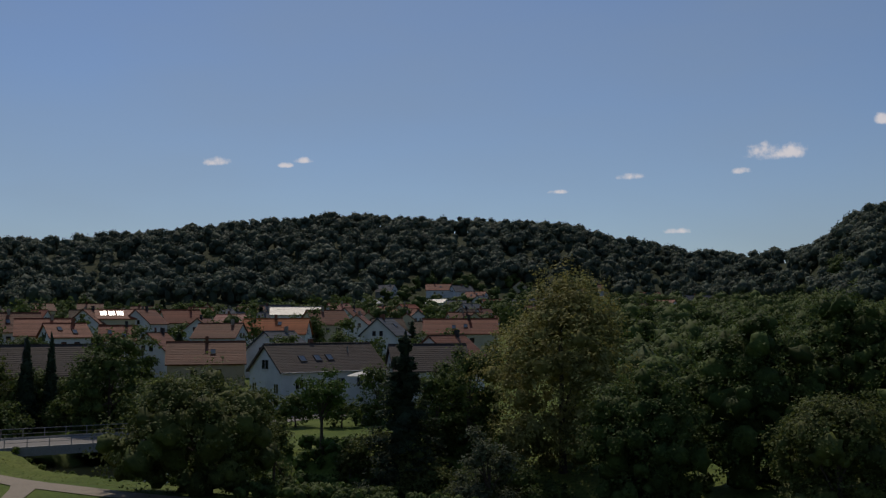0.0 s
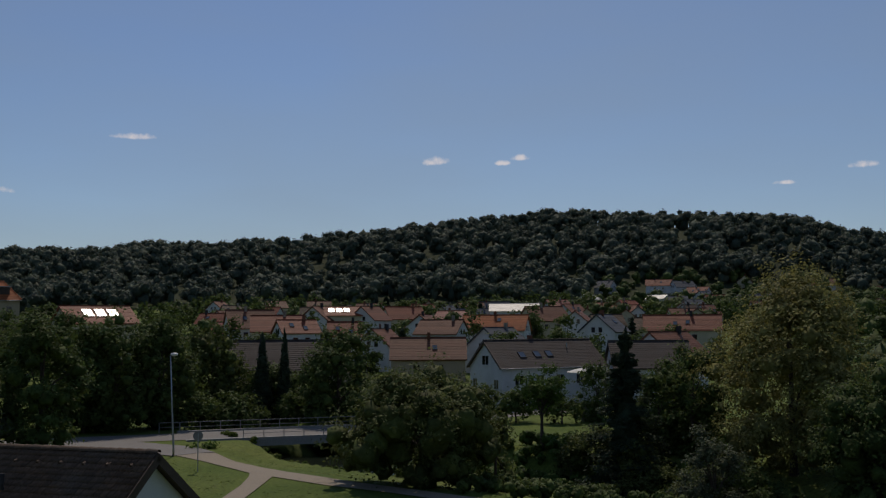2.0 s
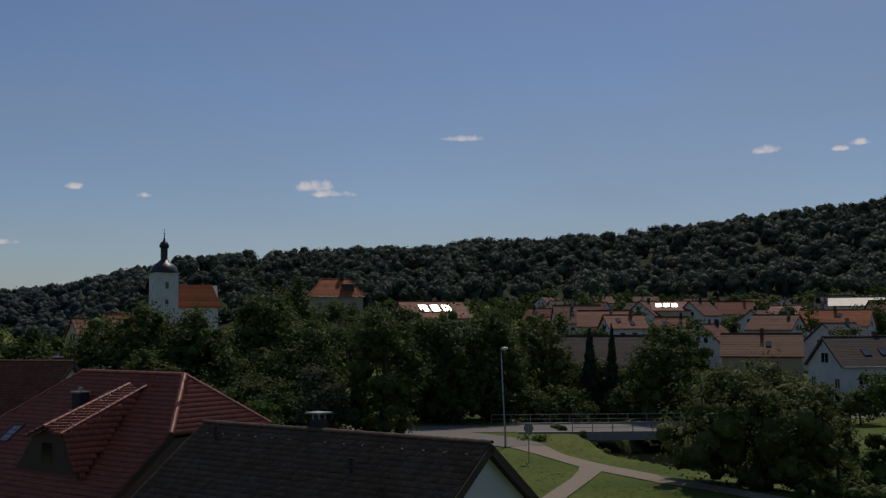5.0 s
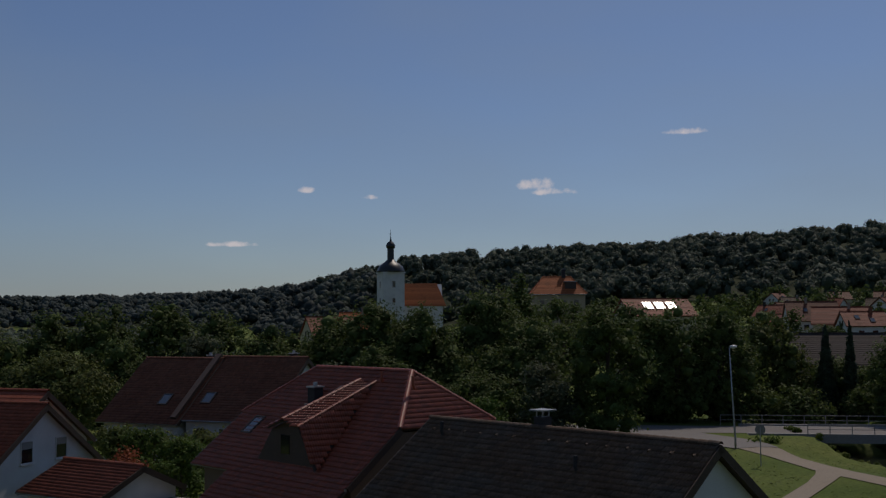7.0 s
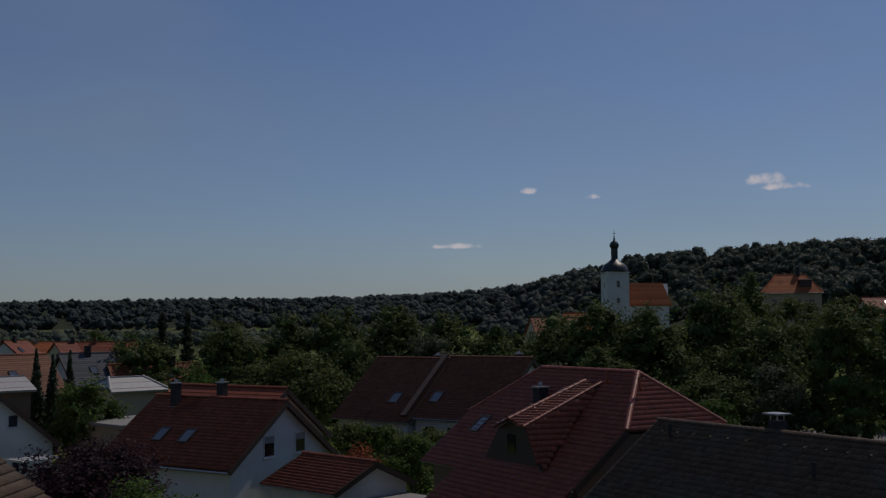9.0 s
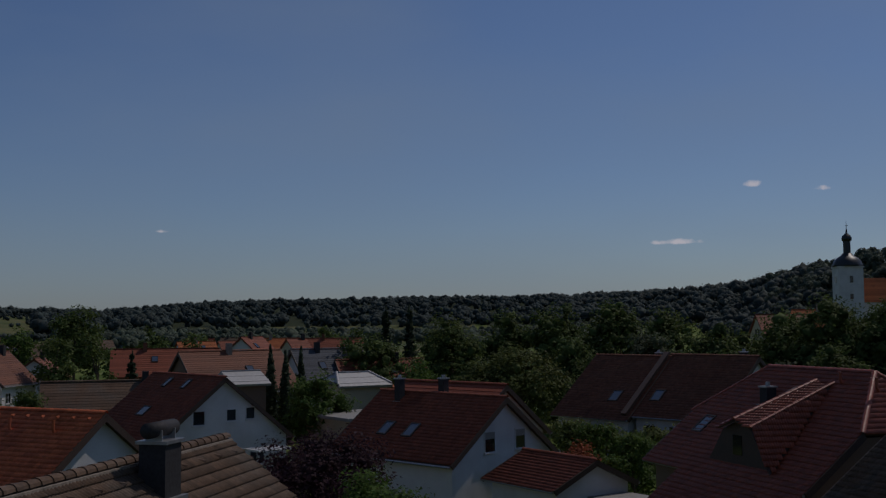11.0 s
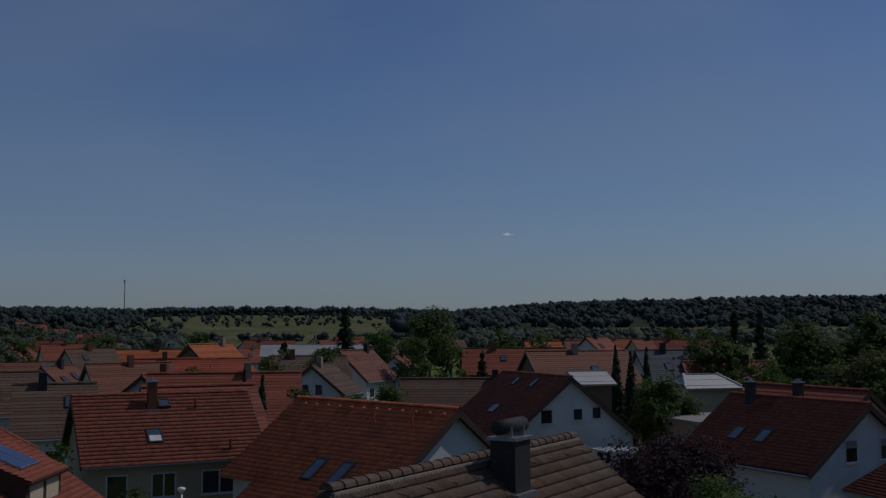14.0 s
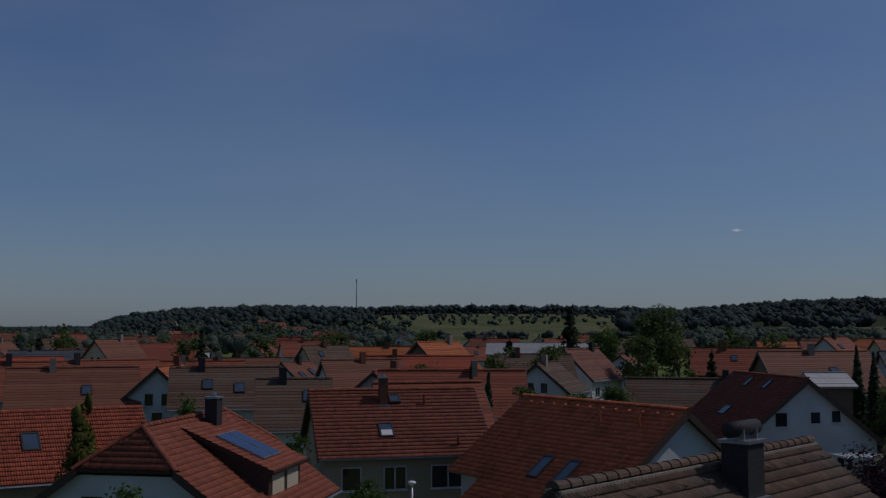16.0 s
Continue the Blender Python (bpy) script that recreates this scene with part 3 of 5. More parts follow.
def house(x, y, yaw, L, W, zr, slope, roof, wall, label, Lr=None, hip=0.0, detail=2, single=0, side=-1, holes=(), ground=0.0, step=0.36, group="", extra=None, wall_in=(0.35, 0.5)):
    """Gabled or half-hipped house. L, W: roof outline; Lr: ridge length; hip: share of the slope that the half hip takes.
    detail 2: real tiles on the slope `side` and on the hips; 1: courses; 0: courses and few parts."""
    h = thing("house", pose(x, y, ground, 0, 0, yaw), label, "house", group)
    S = W / 2 / math.cos(radians(slope))
    ze = zr - math.tan(radians(slope)) * W / 2
    Lr = Lr or L
    tan = math.tan(radians(slope))
    # walls
    hx, hy = L / 2 - wall_in[0], W / 2 - wall_in[1]
    drop = 0.24
    ztop = lambda yy: zr - tan * abs(yy) - drop
    yh = hip * W / 2 if hip else 0.0
    prof = [(-hy, -0.3), (hy, -0.3), (hy, ztop(hy))] + ([(yh, ztop(yh)), (-yh, ztop(yh))] if hip else [(0, ztop(0))]) + [(-hy, ztop(hy))]
    n = len(prof)
    g = Geo().add([(-hx, a, b) for a, b in prof] + [(hx, a, b) for a, b in prof],
                  [tuple(reversed(range(n))), tuple(range(n, 2 * n))] + [(i, (i + 1) % n, (i + 1) % n + n, i + n) for i in range(n)])
    part("wall", g, WALL[wall], h)
    # roof
    hs = hip * S
    if hip:
        poly = [(-Lr / 2, 0), (Lr / 2, 0), (L / 2, hs), (L / 2, S), (-L / 2, S), (-L / 2, hs)]
    else:
        poly = [(-L / 2, 0), (L / 2, 0), (L / 2, S), (-L / 2, S)]
    main = None
    for sd in (-1, 1):
        m = slope_frame(sd, zr, slope)
        if detail == 2 and sd == side:
            ob = part("roof", slab(poly, m), WOOD, h)
            lay_tiles(ob, poly, m, roof, single, holes)
        elif detail:
            ob = part("roof", slab(poly, m), WOOD, h)
            part("course_field", courses(poly, m, step), ROOF[roof], ob)
        else:
            g2 = courses(poly, m, step)
            ob = part("roof", slab(poly, m, 0.22), ROOF[roof], h)
            part("course_field", g2, ROOF[roof], ob)
        if sd == side:
            main = ob
    if hip:
        for e in (-1, 1):
            run, dz = (L - Lr) / 2, tan * yh
            ln = math.hypot(run, dz)
            xs = Vector((0, -e, 0))
            down = Vector((e * run, 0, -dz)).normalized()
            m = Matrix((xs, down, xs.cross(down))).transposed().to_4x4()
            m.translation = (e * Lr / 2, 0, zr)
            tri = [(-0.02, 0), (0.02, 0), (yh, ln), (-yh, ln)]
            ob = part("hip_roof", slab(tri, m), WOOD, h)
            if detail == 2:
                lay_tiles(ob, tri, m, roof)
            else:
                part("course_field", courses(tri, m, step), ROOF[roof], ob)
            for sg in (-1, 1):
                part("hip_cap", ridge_caps([(e * Lr / 2, 0, zr + 0.04), (e * L / 2, sg * yh, zr - dz + 0.04)], 0.12), ROOF[roof], ob)
    part("ridge_cap", ridge_caps([(-Lr / 2, 0, zr + 0.03), (Lr / 2, 0, zr + 0.03)]) if detail else Geo().box(-Lr / 2, Lr / 2, -0.15, 0.15, zr - 0.04, zr + 0.09), ROOF[roof], h)
    if detail:
        for sd in (-1, 1):
            m = slope_frame(sd, zr, slope)
            for e in (-1, 1):
                part("bargeboard", Geo().box(e * L / 2 - 0.03 + (0.03 if e > 0 else -0.03), e * L / 2 + 0.03 + (0.03 if e > 0 else -0.03), hs, S, -0.28, 0.03, m), WOOD, h)
            part("gutter", Geo().tube([(-L / 2, sd * (W / 2 + 0.06), ze - 0.08), (L / 2, sd * (W / 2 + 0.06), ze - 0.08)], [0.075, 0.075], 8), ZINC, h)
    return h, main


def roof_m(side, zr, slope, along, down, lift=0.0):
    """Pose on a roof slope, along counted in the house's own x."""
    return slope_frame(side, zr, slope) @ Matrix.Translation((side * along, down, lift))


def gable_m(L, e, across, z, inset=0.35):
    """Pose on the gable at the end e (+1 or -1); across counted along the house's y."""
    xs, ys, zs = Vector((0, e, 0)), Vector((0, 0, 1)), Vector((e, 0, 0))
    m = Matrix((xs, ys, zs)).transposed().to_4x4()
    m.translation = (e * (L / 2 - inset), across, z)
    return m


def side_m(W, sd, along, z, inset=0.5):
    xs, ys, zs = Vector((-sd, 0, 0)), Vector((0, 0, 1)), Vector((0, sd, 0))
    m = Matrix((xs, ys, zs)).transposed().to_4x4()
    m.translation = (along, sd * (W / 2 - inset), z)
    return m


def zroof(zr, slope, yy):
    return zr - math.tan(radians(slope)) * abs(yy)


def vent_pipe(parent, m, mat):
    part("vent_pipe", Geo().tube([m @ Vector((0, 0, 0)), m @ Vector((0, -0.05, 0.25)), m @ Vector((0, -0.3, 0.55))], [0.07, 0.07, 0.08], 8), mat, parent)


def snow_hooks(parent, m, L, rows, mat):
    for s in rows:
        for i in range(int(L / 0.95)):
            a = -L / 2 + 0.6 + i * 0.95
            part("snow_guard", Geo().add([(-0.09, 0, 0.06), (0.09, 0, 0.06), (0.09, -0.2, 0.06), (-0.09, -0.2, 0.06), (0, 0.02, 0.17)], [(0, 1, 4), (0, 4, 3), (1, 2, 4), (2, 3, 4), (3, 2, 1, 0)],
                 m @ Matrix.Translation((a, s, 0))), mat, parent)


# the dark roof nearest to the camera, with the cowled chimney
h, r = house(-24.2, 4.3, 141.0, 11.0, 10.0, 9.0, 38.2, "dark", "white", "nearby house with a weathered dark brown pantile roof and cowled chimney", single=300)
add_chimney(h, 0.35, -0.75, 8.0, 9.45, 0.75, 0.62, SLATECLAD, "cowl")
snow_hooks(h, slope_frame(-1, 9.0, 38.2), 11.0, (0.62,), ROOF["dark"])
part("ridge_mortar", Geo().box(-5.5, 5.5, -0.2, 0.2, 8.86, 8.99), MORTAR, h)
# dark roof beside the path
h, r = house(-24.2, 35.4, -7.7, 14.8, 12.6, 7.8, 36.0, "dark", "white", "nearby house with dark brown pantile roof and white gable", single=300)
add_chimney(h, -1.05, 0.35, 7.1, 8.25, 0.48, 0.5, SLATECLAD, "plate")
snow_hooks(h, slope_frame(-1, 7.8, 36.0), 14.8, (0.75,), ROOF["dark"])
vent_pipe(h, roof_m(-1, 7.8, 36, 2.5, 2.1), SLATECLAD)
vent_pipe(h, roof_m(-1, 7.8, 36, -5.7, 1.0), SLATECLAD)

# half-hipped house with the big dormer
CZ, CS = 9.6, 38.0
h, r = house(-39.6, 40.3, -7.2, 13.1, 12.1, CZ, CS, "maroon", "brick", "half-hipped house with glossy maroon tiles and a big dormer", Lr=7.8, hip=0.5, single=300)
add_chimney(h, -1.35, -2.0, 7.6, 8.72, 0.58, 0.55, SLATECLAD)
add_roof_window(h, roof_m(-1, CZ, CS, -4.4, 4.7), 0.7, 1.1)
for a, s in ((2.6, 0.95), (5.2, 1.2)):
    vent_pipe(h, roof_m(-1, CZ, CS, a, s), ROOF["maroon"])


def tiled_face(parent, name, pts, kind, mat=None):
    """A flat sloping roof face through its corner points, with a plate and real tiles."""
    P = [Vector(q) for q in pts]
    nrm = (P[1] - P[0]).cross(P[2] - P[0]).normalized()
    if nrm.z < 0:
        nrm = -nrm
    down = (nrm * nrm.z - Vector((0, 0, 1))).normalized()
    xs = down.cross(nrm)
    m = Matrix((xs, down, nrm)).transposed().to_4x4()
    m.translation = max(P, key=lambda q: q.z)
    inv = m.inverted()
    poly = [tuple((inv @ q)[:2]) for q in P]
    turn = sum(a[0] * b[1] - b[0] * a[1] for a, b in zip(poly, poly[1:] + poly[:1]))
    if turn < 0:
        poly.reverse()
    ob = part(name, slab(poly, m, 0.08), WOOD, parent)
    lay_tiles(ob, poly, m, kind)
    return m


def big_dormer(h):
    """Dormer with a shallow tiled top, steep tiled cheeks and a dark boarded front."""
    yf = -5.5
    rb, eb, lb = (0.76, -0.78, 9.04), (2.04, -0.8, 9.0), (-0.4, -0.9, 8.9)
    rf, ef, lf = (1.25, yf, 7.4), (2.5, yf, 7.15), (0.0, yf, 7.0)
    v, w = (3.9, yf, 5.25), (-1.4, yf, 5.25)
    d = part("dormer", Geo().add([lf, rf, ef, v, w, lb, rb, eb], [(4, 3, 2, 1, 0), (0, 1, 6, 5), (1, 2, 7, 6), (2, 3, 7), (4, 0, 5)]), WOOD, h, "dark boarded dormer front")
    up = lambda q, k=0.05: (q[0], q[1] - (0.3 if q[1] == yf else 0), q[2] + k)
    tiled_face(d, "dormer_roof", [up(rb), up(rf), up(ef), up(eb)], "maroon")
    tiled_face(d, "dormer_roof", [up(rb), up(rf), up(lf), up(lb)], "maroon")
    tiled_face(d, "dormer_cheek", [up(eb), up(ef), up(v)], "maroon")
    part("ridge_cap", ridge_caps([up(rf, 0.1), up(rb, 0.1)], 0.11), ROOF["maroon"], d)
    part("ridge_cap", ridge_caps([up(ef, 0.08), up(eb, 0.08)], 0.09), ROOF["maroon"], d)
    mm = Matrix(((1, 0, 0, 0), (0, 0, -1, 0), (0, 1, 0, 0), (0, 0, 0, 1)))
    mm.translation = (1.1, yf - 0.01, 6.3)
    add_window(d, mm, 0.7, 0.9, sub=False)


big_dormer(h)
low = [(-6.55, 7.7), (3.0, 7.7), (3.0, 10.6), (-6.55, 10.6)]
ext = part("roof_extension", slab(low, slope_frame(-1, CZ - 0.01, CS)), WOOD, h)
lay_tiles(ext, low, slope_frame(-1, CZ - 0.01, CS), "maroon")

# half-hipped house with solar collectors on a shed dormer
SZ, SS = 7.8, 35.9
h, r = house(-48.1, -14.2, 172.9, 11.9, 10.8, SZ, SS, "rust", "white", "half-hipped house with rust-red tiles and collectors on a shed dormer", Lr=8.8, hip=0.4, single=300)
add_chimney(h, 1.2, -0.75, 7.0, 8.6, 0.66, 0.58, SLATECLAD)
add_window(h, gable_m(11.9, -1, -1.3, 4.6), 0.9, 1.1)
add_window(h, gable_m(11.9, -1, 1.5, 4.6), 0.9, 1.1)


def shed_dormer(h):
    x0, x1 = -1.6, 2.7
    y0, z0, y1, z1 = -0.5, 7.45, -4.4, 5.8
    d = part("dormer", Geo().add([(x0, y0, z0), (x1, y0, z0), (x1, y1, z1), (x0, y1, z1), (x0, y1, 4.3), (x1, y1, 4.3)], [(0, 1, 2, 3), (0, 3, 4), (1, 5, 2), (3, 2, 5, 4)]), WOOD, h, "dark boarded shed dormer")
    down = Vector((0, y1 - y0, z1 - z0))
    ln = down.length + 0.35
    down.normalize()
    xs = Vector((1, 0, 0))
    m = Matrix((xs, down, xs.cross(down))).transposed().to_4x4()
    if m.to_3x3() @ Vector((0, 0, 1)) @ Vector((0, 0, 1)) < 0:
        m = Matrix((-xs, down, (-xs).cross(down))).transposed().to_4x4()
    m.translation = (0, y0, z0 + 0.08)
    s = 1 if m[0][0] > 0 else -1
    a0, a1 = sorted((s * (x0 - 0.2), s * (x1 + 0.2)))
    poly = [(a0, 0), (a1, 0), (a1, ln), (a0, ln)]
    top = part("dormer_roof", slab(poly, m, 0.14), WOOD, d)
    lay_tiles(top, poly, m, "rust")
    c0, c1 = sorted((s * -1.0, s * 1.3))
    for k in range(2):
        b0 = c0 + (c1 - c0) * k / 2
        b1 = c0 + (c1 - c0) * (k + 1) / 2 - 0.05
        col = part("solar_collector", Geo().box(b0, b1, 1.3, 3.7, 0.07, 0.16, m), ZINC, d, "flat solar collector frame")
        part("glass", Geo().box(b0 + 0.05, b1 - 0.05, 1.35, 3.65, 0.16, 0.168, m), SOLAR, col, "blue collector glass")
    for xa, xb in ((-1.2, 0.35), (0.75, 2.3)):
        part("front_panel", Geo().box(xa, xb, y1 - 0.04, y1 - 0.001, 4.5, 5.55), WALL["cream"], d, "cream plaster panel")


shed_dormer(h)

# orange house, its roof drawn lower over one end
OZ, OS = 8.0, 36.0
h, r = house(-55.9, 4.7, 37.2, 12.2, 10.0, OZ, OS, "terracotta", "white", "white house with a large weathered orange tile roof", single=300, holes=[])
for a, s in ((0.4, 5.0), (2.38, 5.05)):
    add_roof_window(h, roof_m(-1, OZ, OS, a, s, 0.03), 0.62, 1.35)
for a in (1.48, 4.2):
    vent_pipe(h, roof_m(-1, OZ, OS, a, 1.45), ROOF["terracotta"])
snow_hooks(h, slope_frame(-1, OZ, OS), 12.2, (0.5,), ROOF["terracotta"])
add_window(h, gable_m(12.2, 1, -3.2, 4.3), 0.6, 0.7)
ext = part("roof_extension", slab([(-6.1, 6.15), (3.1, 6.15), (3.1, 8.6), (-6.1, 8.6)], slope_frame(-1, OZ - 0.01, OS)), WOOD, h)
lay_tiles(ext, [(-6.1, 6.2), (3.1, 6.2), (3.1, 8.6), (-6.1, 8.6)], slope_frame(-1, OZ - 0.01, OS), "terracotta")

# brown-red house seen from its eaves side
MZ, MS = 8.0, 37.8
h, r = house(-65.8, -6.8, 107.7, 10.2, 8.9, MZ, MS, "rust", "beige", "beige house with a brown-red tile roof and one roof window", single=300)
add_roof_window(h, roof_m(-1, MZ, MS, -1.0, 3.55, 0.03), 0.66, 0.95, blind=True)
add_roof_window(h, roof_m(-1, MZ, MS, -0.1, 0.95, 0.1), 0.5, 0.5)
add_chimney(h, -0.8, -0.9, 6.9, 8.75, 0.5, 0.5, ROOF["brown"])
for a, s in ((1.65, 1.35), (3.0, 4.9)):
    vent_pipe(h, roof_m(-1, MZ, MS, a, s), ROOF["rust"])
for a, w in ((-3.2, 1.0), (-0.7, 1.2), (2.4, 1.9)):
    add_window(h, side_m(8.9, -1, a, 3.3), w, 1.2)
h, r = house(-68.4, -4.9, 107.7, 7.0, 8.0, 8.3, 37.8, "rust", "beige", "rear wing with brown-red tiles behind the beige house", detail=1)

# red-roofed house behind the conifer
h, r = house(-54.9, -23.4, 122.8, 9.4, 8.2, 7.5, 37.0, "red", "beige", "beige house with a bright red tile roof and one skylight")
add_roof_window(h, roof_m(-1, 7.5, 37, -1.16, 2.3, 0.03), 0.7, 1.1)
add_chimney(h, -3.0, 0.9, 6.6, 8.2, 0.5, 0.5, ROOF["brown"])

# white house with three gable windows
GZ, GS = 8.0, 37.8
h, r = house(-86.5, 20.5, 15.8, 11.4, 12.4, GZ, GS, "rust", "white", "white gabled house with three small dark attic windows")
for x0, x1, z0, z1 in ((-2.54, -1.6, 4.55, 5.53), (0.32, 1.08, 4.73, 5.54), (2.02, 2.75, 4.78, 5.6)):
    add_window(h, gable_m(11.4, 1, (x0 + x1) / 2, (z0 + z1) / 2), x1 - x0, z1 - z0)
for a, s, w in ((-1.66, 1.05, 0.5), (1.41, 1.1, 0.5), (-0.5, 4.4, 1.0)):
    add_roof_window(h, roof_m(-1, GZ, GS, a, s, 0.03), w, 0.9)
for a in (-3, 0.5, 3):
    add_window(h, gable_m(11.4, 1, a, 1.9), 1.2, 1.2)


def canopy(x, y):
    ob = thing("porch_canopy", pose(x, y, 0, 0, 0, 16), "small white glass-roofed porch canopy beside the gable", "canopy")
    for yy in (-1.4, 1.4):
        part("post", Geo().box(1.9, 2.0, yy - 0.05, yy + 0.05, -0.1, 2.7), FRAME, ob)
    part("frame", Geo().box(-0.2, 2.1, -1.5, 1.5, 2.7, 2.8), FRAME, ob)
    for i in range(6):
        yy = -1.5 + i * 0.6
        part("bar", Geo().box(-0.2, 2.1, yy - 0.03, yy + 0.03, 2.8, 2.86), FRAME, ob)


canopy(-79.5, 24.3)

# white house with two shuttered windows, and its garage
FZ, FS = 7.3, 36.1
h, r = house(-65.2, 32.3, 19.7, 11.6, 10.4, FZ, FS, "rust", "white", "white gabled house with red-brown tile roof and shuttered windows")
for x0, x1, z0, z1 in ((-1.89, -0.68, 3.96, 5.26), (1.05, 2.25, 3.98, 5.25)):
    add_window(h, gable_m(11.6, 1, (x0 + x1) / 2, (z0 + z1) / 2), x1 - x0 - 0.3, z1 - z0 - 0.1, shutter=0.35)
for a in (-2.0, 0.31):
    add_roof_window(h, roof_m(-1, FZ, FS, a, 3.75, 0.03), 0.7, 1.1)
add_chimney(h, -3.3, -0.6, 6.4, 8.2, 0.5, 0.5, SLATECLAD)
add_chimney(h, -0.3, 0.6, 6.4, 8.25, 0.5, 0.5, SLATECLAD)
h, r = house(-69.2, 35.3, 19.7, 10.0, 9.6, 7.75, 36.1, "rust", "white", "second half of the white twin house, set back", detail=1)
h, r = house(-54.8, 34.9, 8.1, 6.6, 6.4, 4.2, 24.0, "rust", "white", "low white garage with a shallow red-brown tile roof")

# twin house with a dark joint between its roofs
EZ, ES = 9.0, 38.1
h, r = house(-78.4, 57.8, 16.3, 8.2, 12.6, EZ, ES, "brown", "white", "half of a twin house with a brown tile roof and skylight", step=0.36)
add_roof_window(h, roof_m(-1, EZ, ES, 1.3, 5.3, 0.03), 0.8, 1.15)
add_chimney(h, 2.0, 1.0, 8.0, 9.25, 0.5, 0.45, SLATECLAD)
h, r = house(-70.8, 60.4, 16.3, 8.4, 12.2, EZ + 0.15, ES, "brown", "white", "half of a twin house with a slightly higher brown roof")
add_roof_window(h, roof_m(-1, EZ + 0.15, ES, -2.7, 5.25, 0.03), 0.8, 1.15)
add_chimney(h, 2.2, 1.0, 8.2, 9.45, 0.6, 0.45, SLATECLAD)
for a in (-2.5, 0.0, 2.5):
    add_window(h, side_m(12.2, -1, a, 3.0), 1.2, 1.3)
part("fire_wall", Geo().box(-4.75, -4.22, 0.05, 7.95, -0.3, 0.42, slope_frame(-1, EZ + 0.15, ES) @ Matrix.Diagonal((-1, 1, 1, 1))), WOOD, h, "dark boarded joint between the twin roofs")

# long white house across the river, its dark roof with three skylights
h, r = house(-18.8, 163.6, 38.0, 18.5, 10.5, 9.3, 37.0, "charcoal", "white", "long white house with a dark tile roof and three skylights", detail=1, ground=float(height(-18.8, 163.6)))
add_window(h, gable_m(18.5, -1, 0.0, 6.4), 1.9, 1.3)
for a in (-3.2, 3.2):
    add_window(h, gable_m(18.5, -1, a, 3.0), 1.2, 1.3)
for a, s in ((-4.4, 3.6), (-1.8, 3.5), (0.3, 3.4)):
    add_roof_window(h, roof_m(-1, 9.3, 37.0, a, s, 0.03), 0.9, 1.2)
for a in (-6.0, -2.5, 1.0, 4.5):
    add_window(h, side_m(10.5, -1, a, 3.6), 1.3, 1.3)
add_chimney(h, -1.0, 0.5, 8.4, 10.0, 0.6, 0.6, ROOF["brown"])
part("vent_pipe", Geo().tube([(4.2, -1.6, 7.8), (4.2, -1.6, 8.9)], [0.09, 0.09], 8), ZINC, h, "bright sheet-metal pipe")


def solar_roof(h, zr, slope, along, down):
    """Three collector panels side by side on the slope that faces the valley."""
    for k in range(3):
        m = roof_m(-1, zr, slope, along + k * 2.1, down, 0.06)
        col = part("solar_collector", Geo().box(-0.8, 0.8, -1.15, 1.15, 0.0, 0.1, m), ZINC, h, "flat solar collector frame")
        part("glass", Geo().box(-0.73, 0.73, -1.08, 1.08, 0.1, 0.112, m), COLLECTOR, col, "pale reflecting collector glass")


for x, y, zr, L, W, yaw, a, pitch in ((-92.9, 165.8, 14.6, 12, 10, 50, -2.0, 30.5), (-85.9, 287.5, 10.4, 14, 10, 23, -4.0, 27.0)):
    h, r = house(x, y, yaw, L, W, zr, pitch, "rust", "cream", "cream village house with three solar collectors on its rust-red roof", detail=0, ground=float(height(x, y)), step=0.45)
    solar_roof(h, zr, pitch, a, 2.6)
    for e in (-1, 1):
        for b in (-1.6, 1.6):
            add_window(h, gable_m(L, e, b, zr - 4.2), 0.9, 1.2, sub=False)

# old hipped house above the trees, with a chimney and one dormer
HZ, HS = 18.6, 38.0
h, r = house(-146.4, 214.9, 40.0, 13.0, 11.0, HZ, HS, "orange", "beige", "beige hipped house with orange tiles, chimney and small dormer", Lr=6.5, hip=0.96, detail=1, ground=float(height(-146.4, 214.9)))
add_chimney(h, 1.6, 0.0, HZ - 0.8, HZ + 1.7, 0.9, 0.9, SLATECLAD)
dm = part("dormer", Geo().box(1.6, 4.2, -3.9, -1.2, HZ - 3.0, HZ - 1.35), WOOD, h, "dark boarded flat dormer")
part("dormer_roof", Geo().box(1.4, 4.4, -4.1, -1.0, HZ - 1.35, HZ - 1.2), ZINC, dm)
for a in (-4.0, -1.4, 1.4, 4.0):
    add_window(h, side_m(11.0, -1, a, HZ - 6.4), 1.1, 1.5, sub=False)

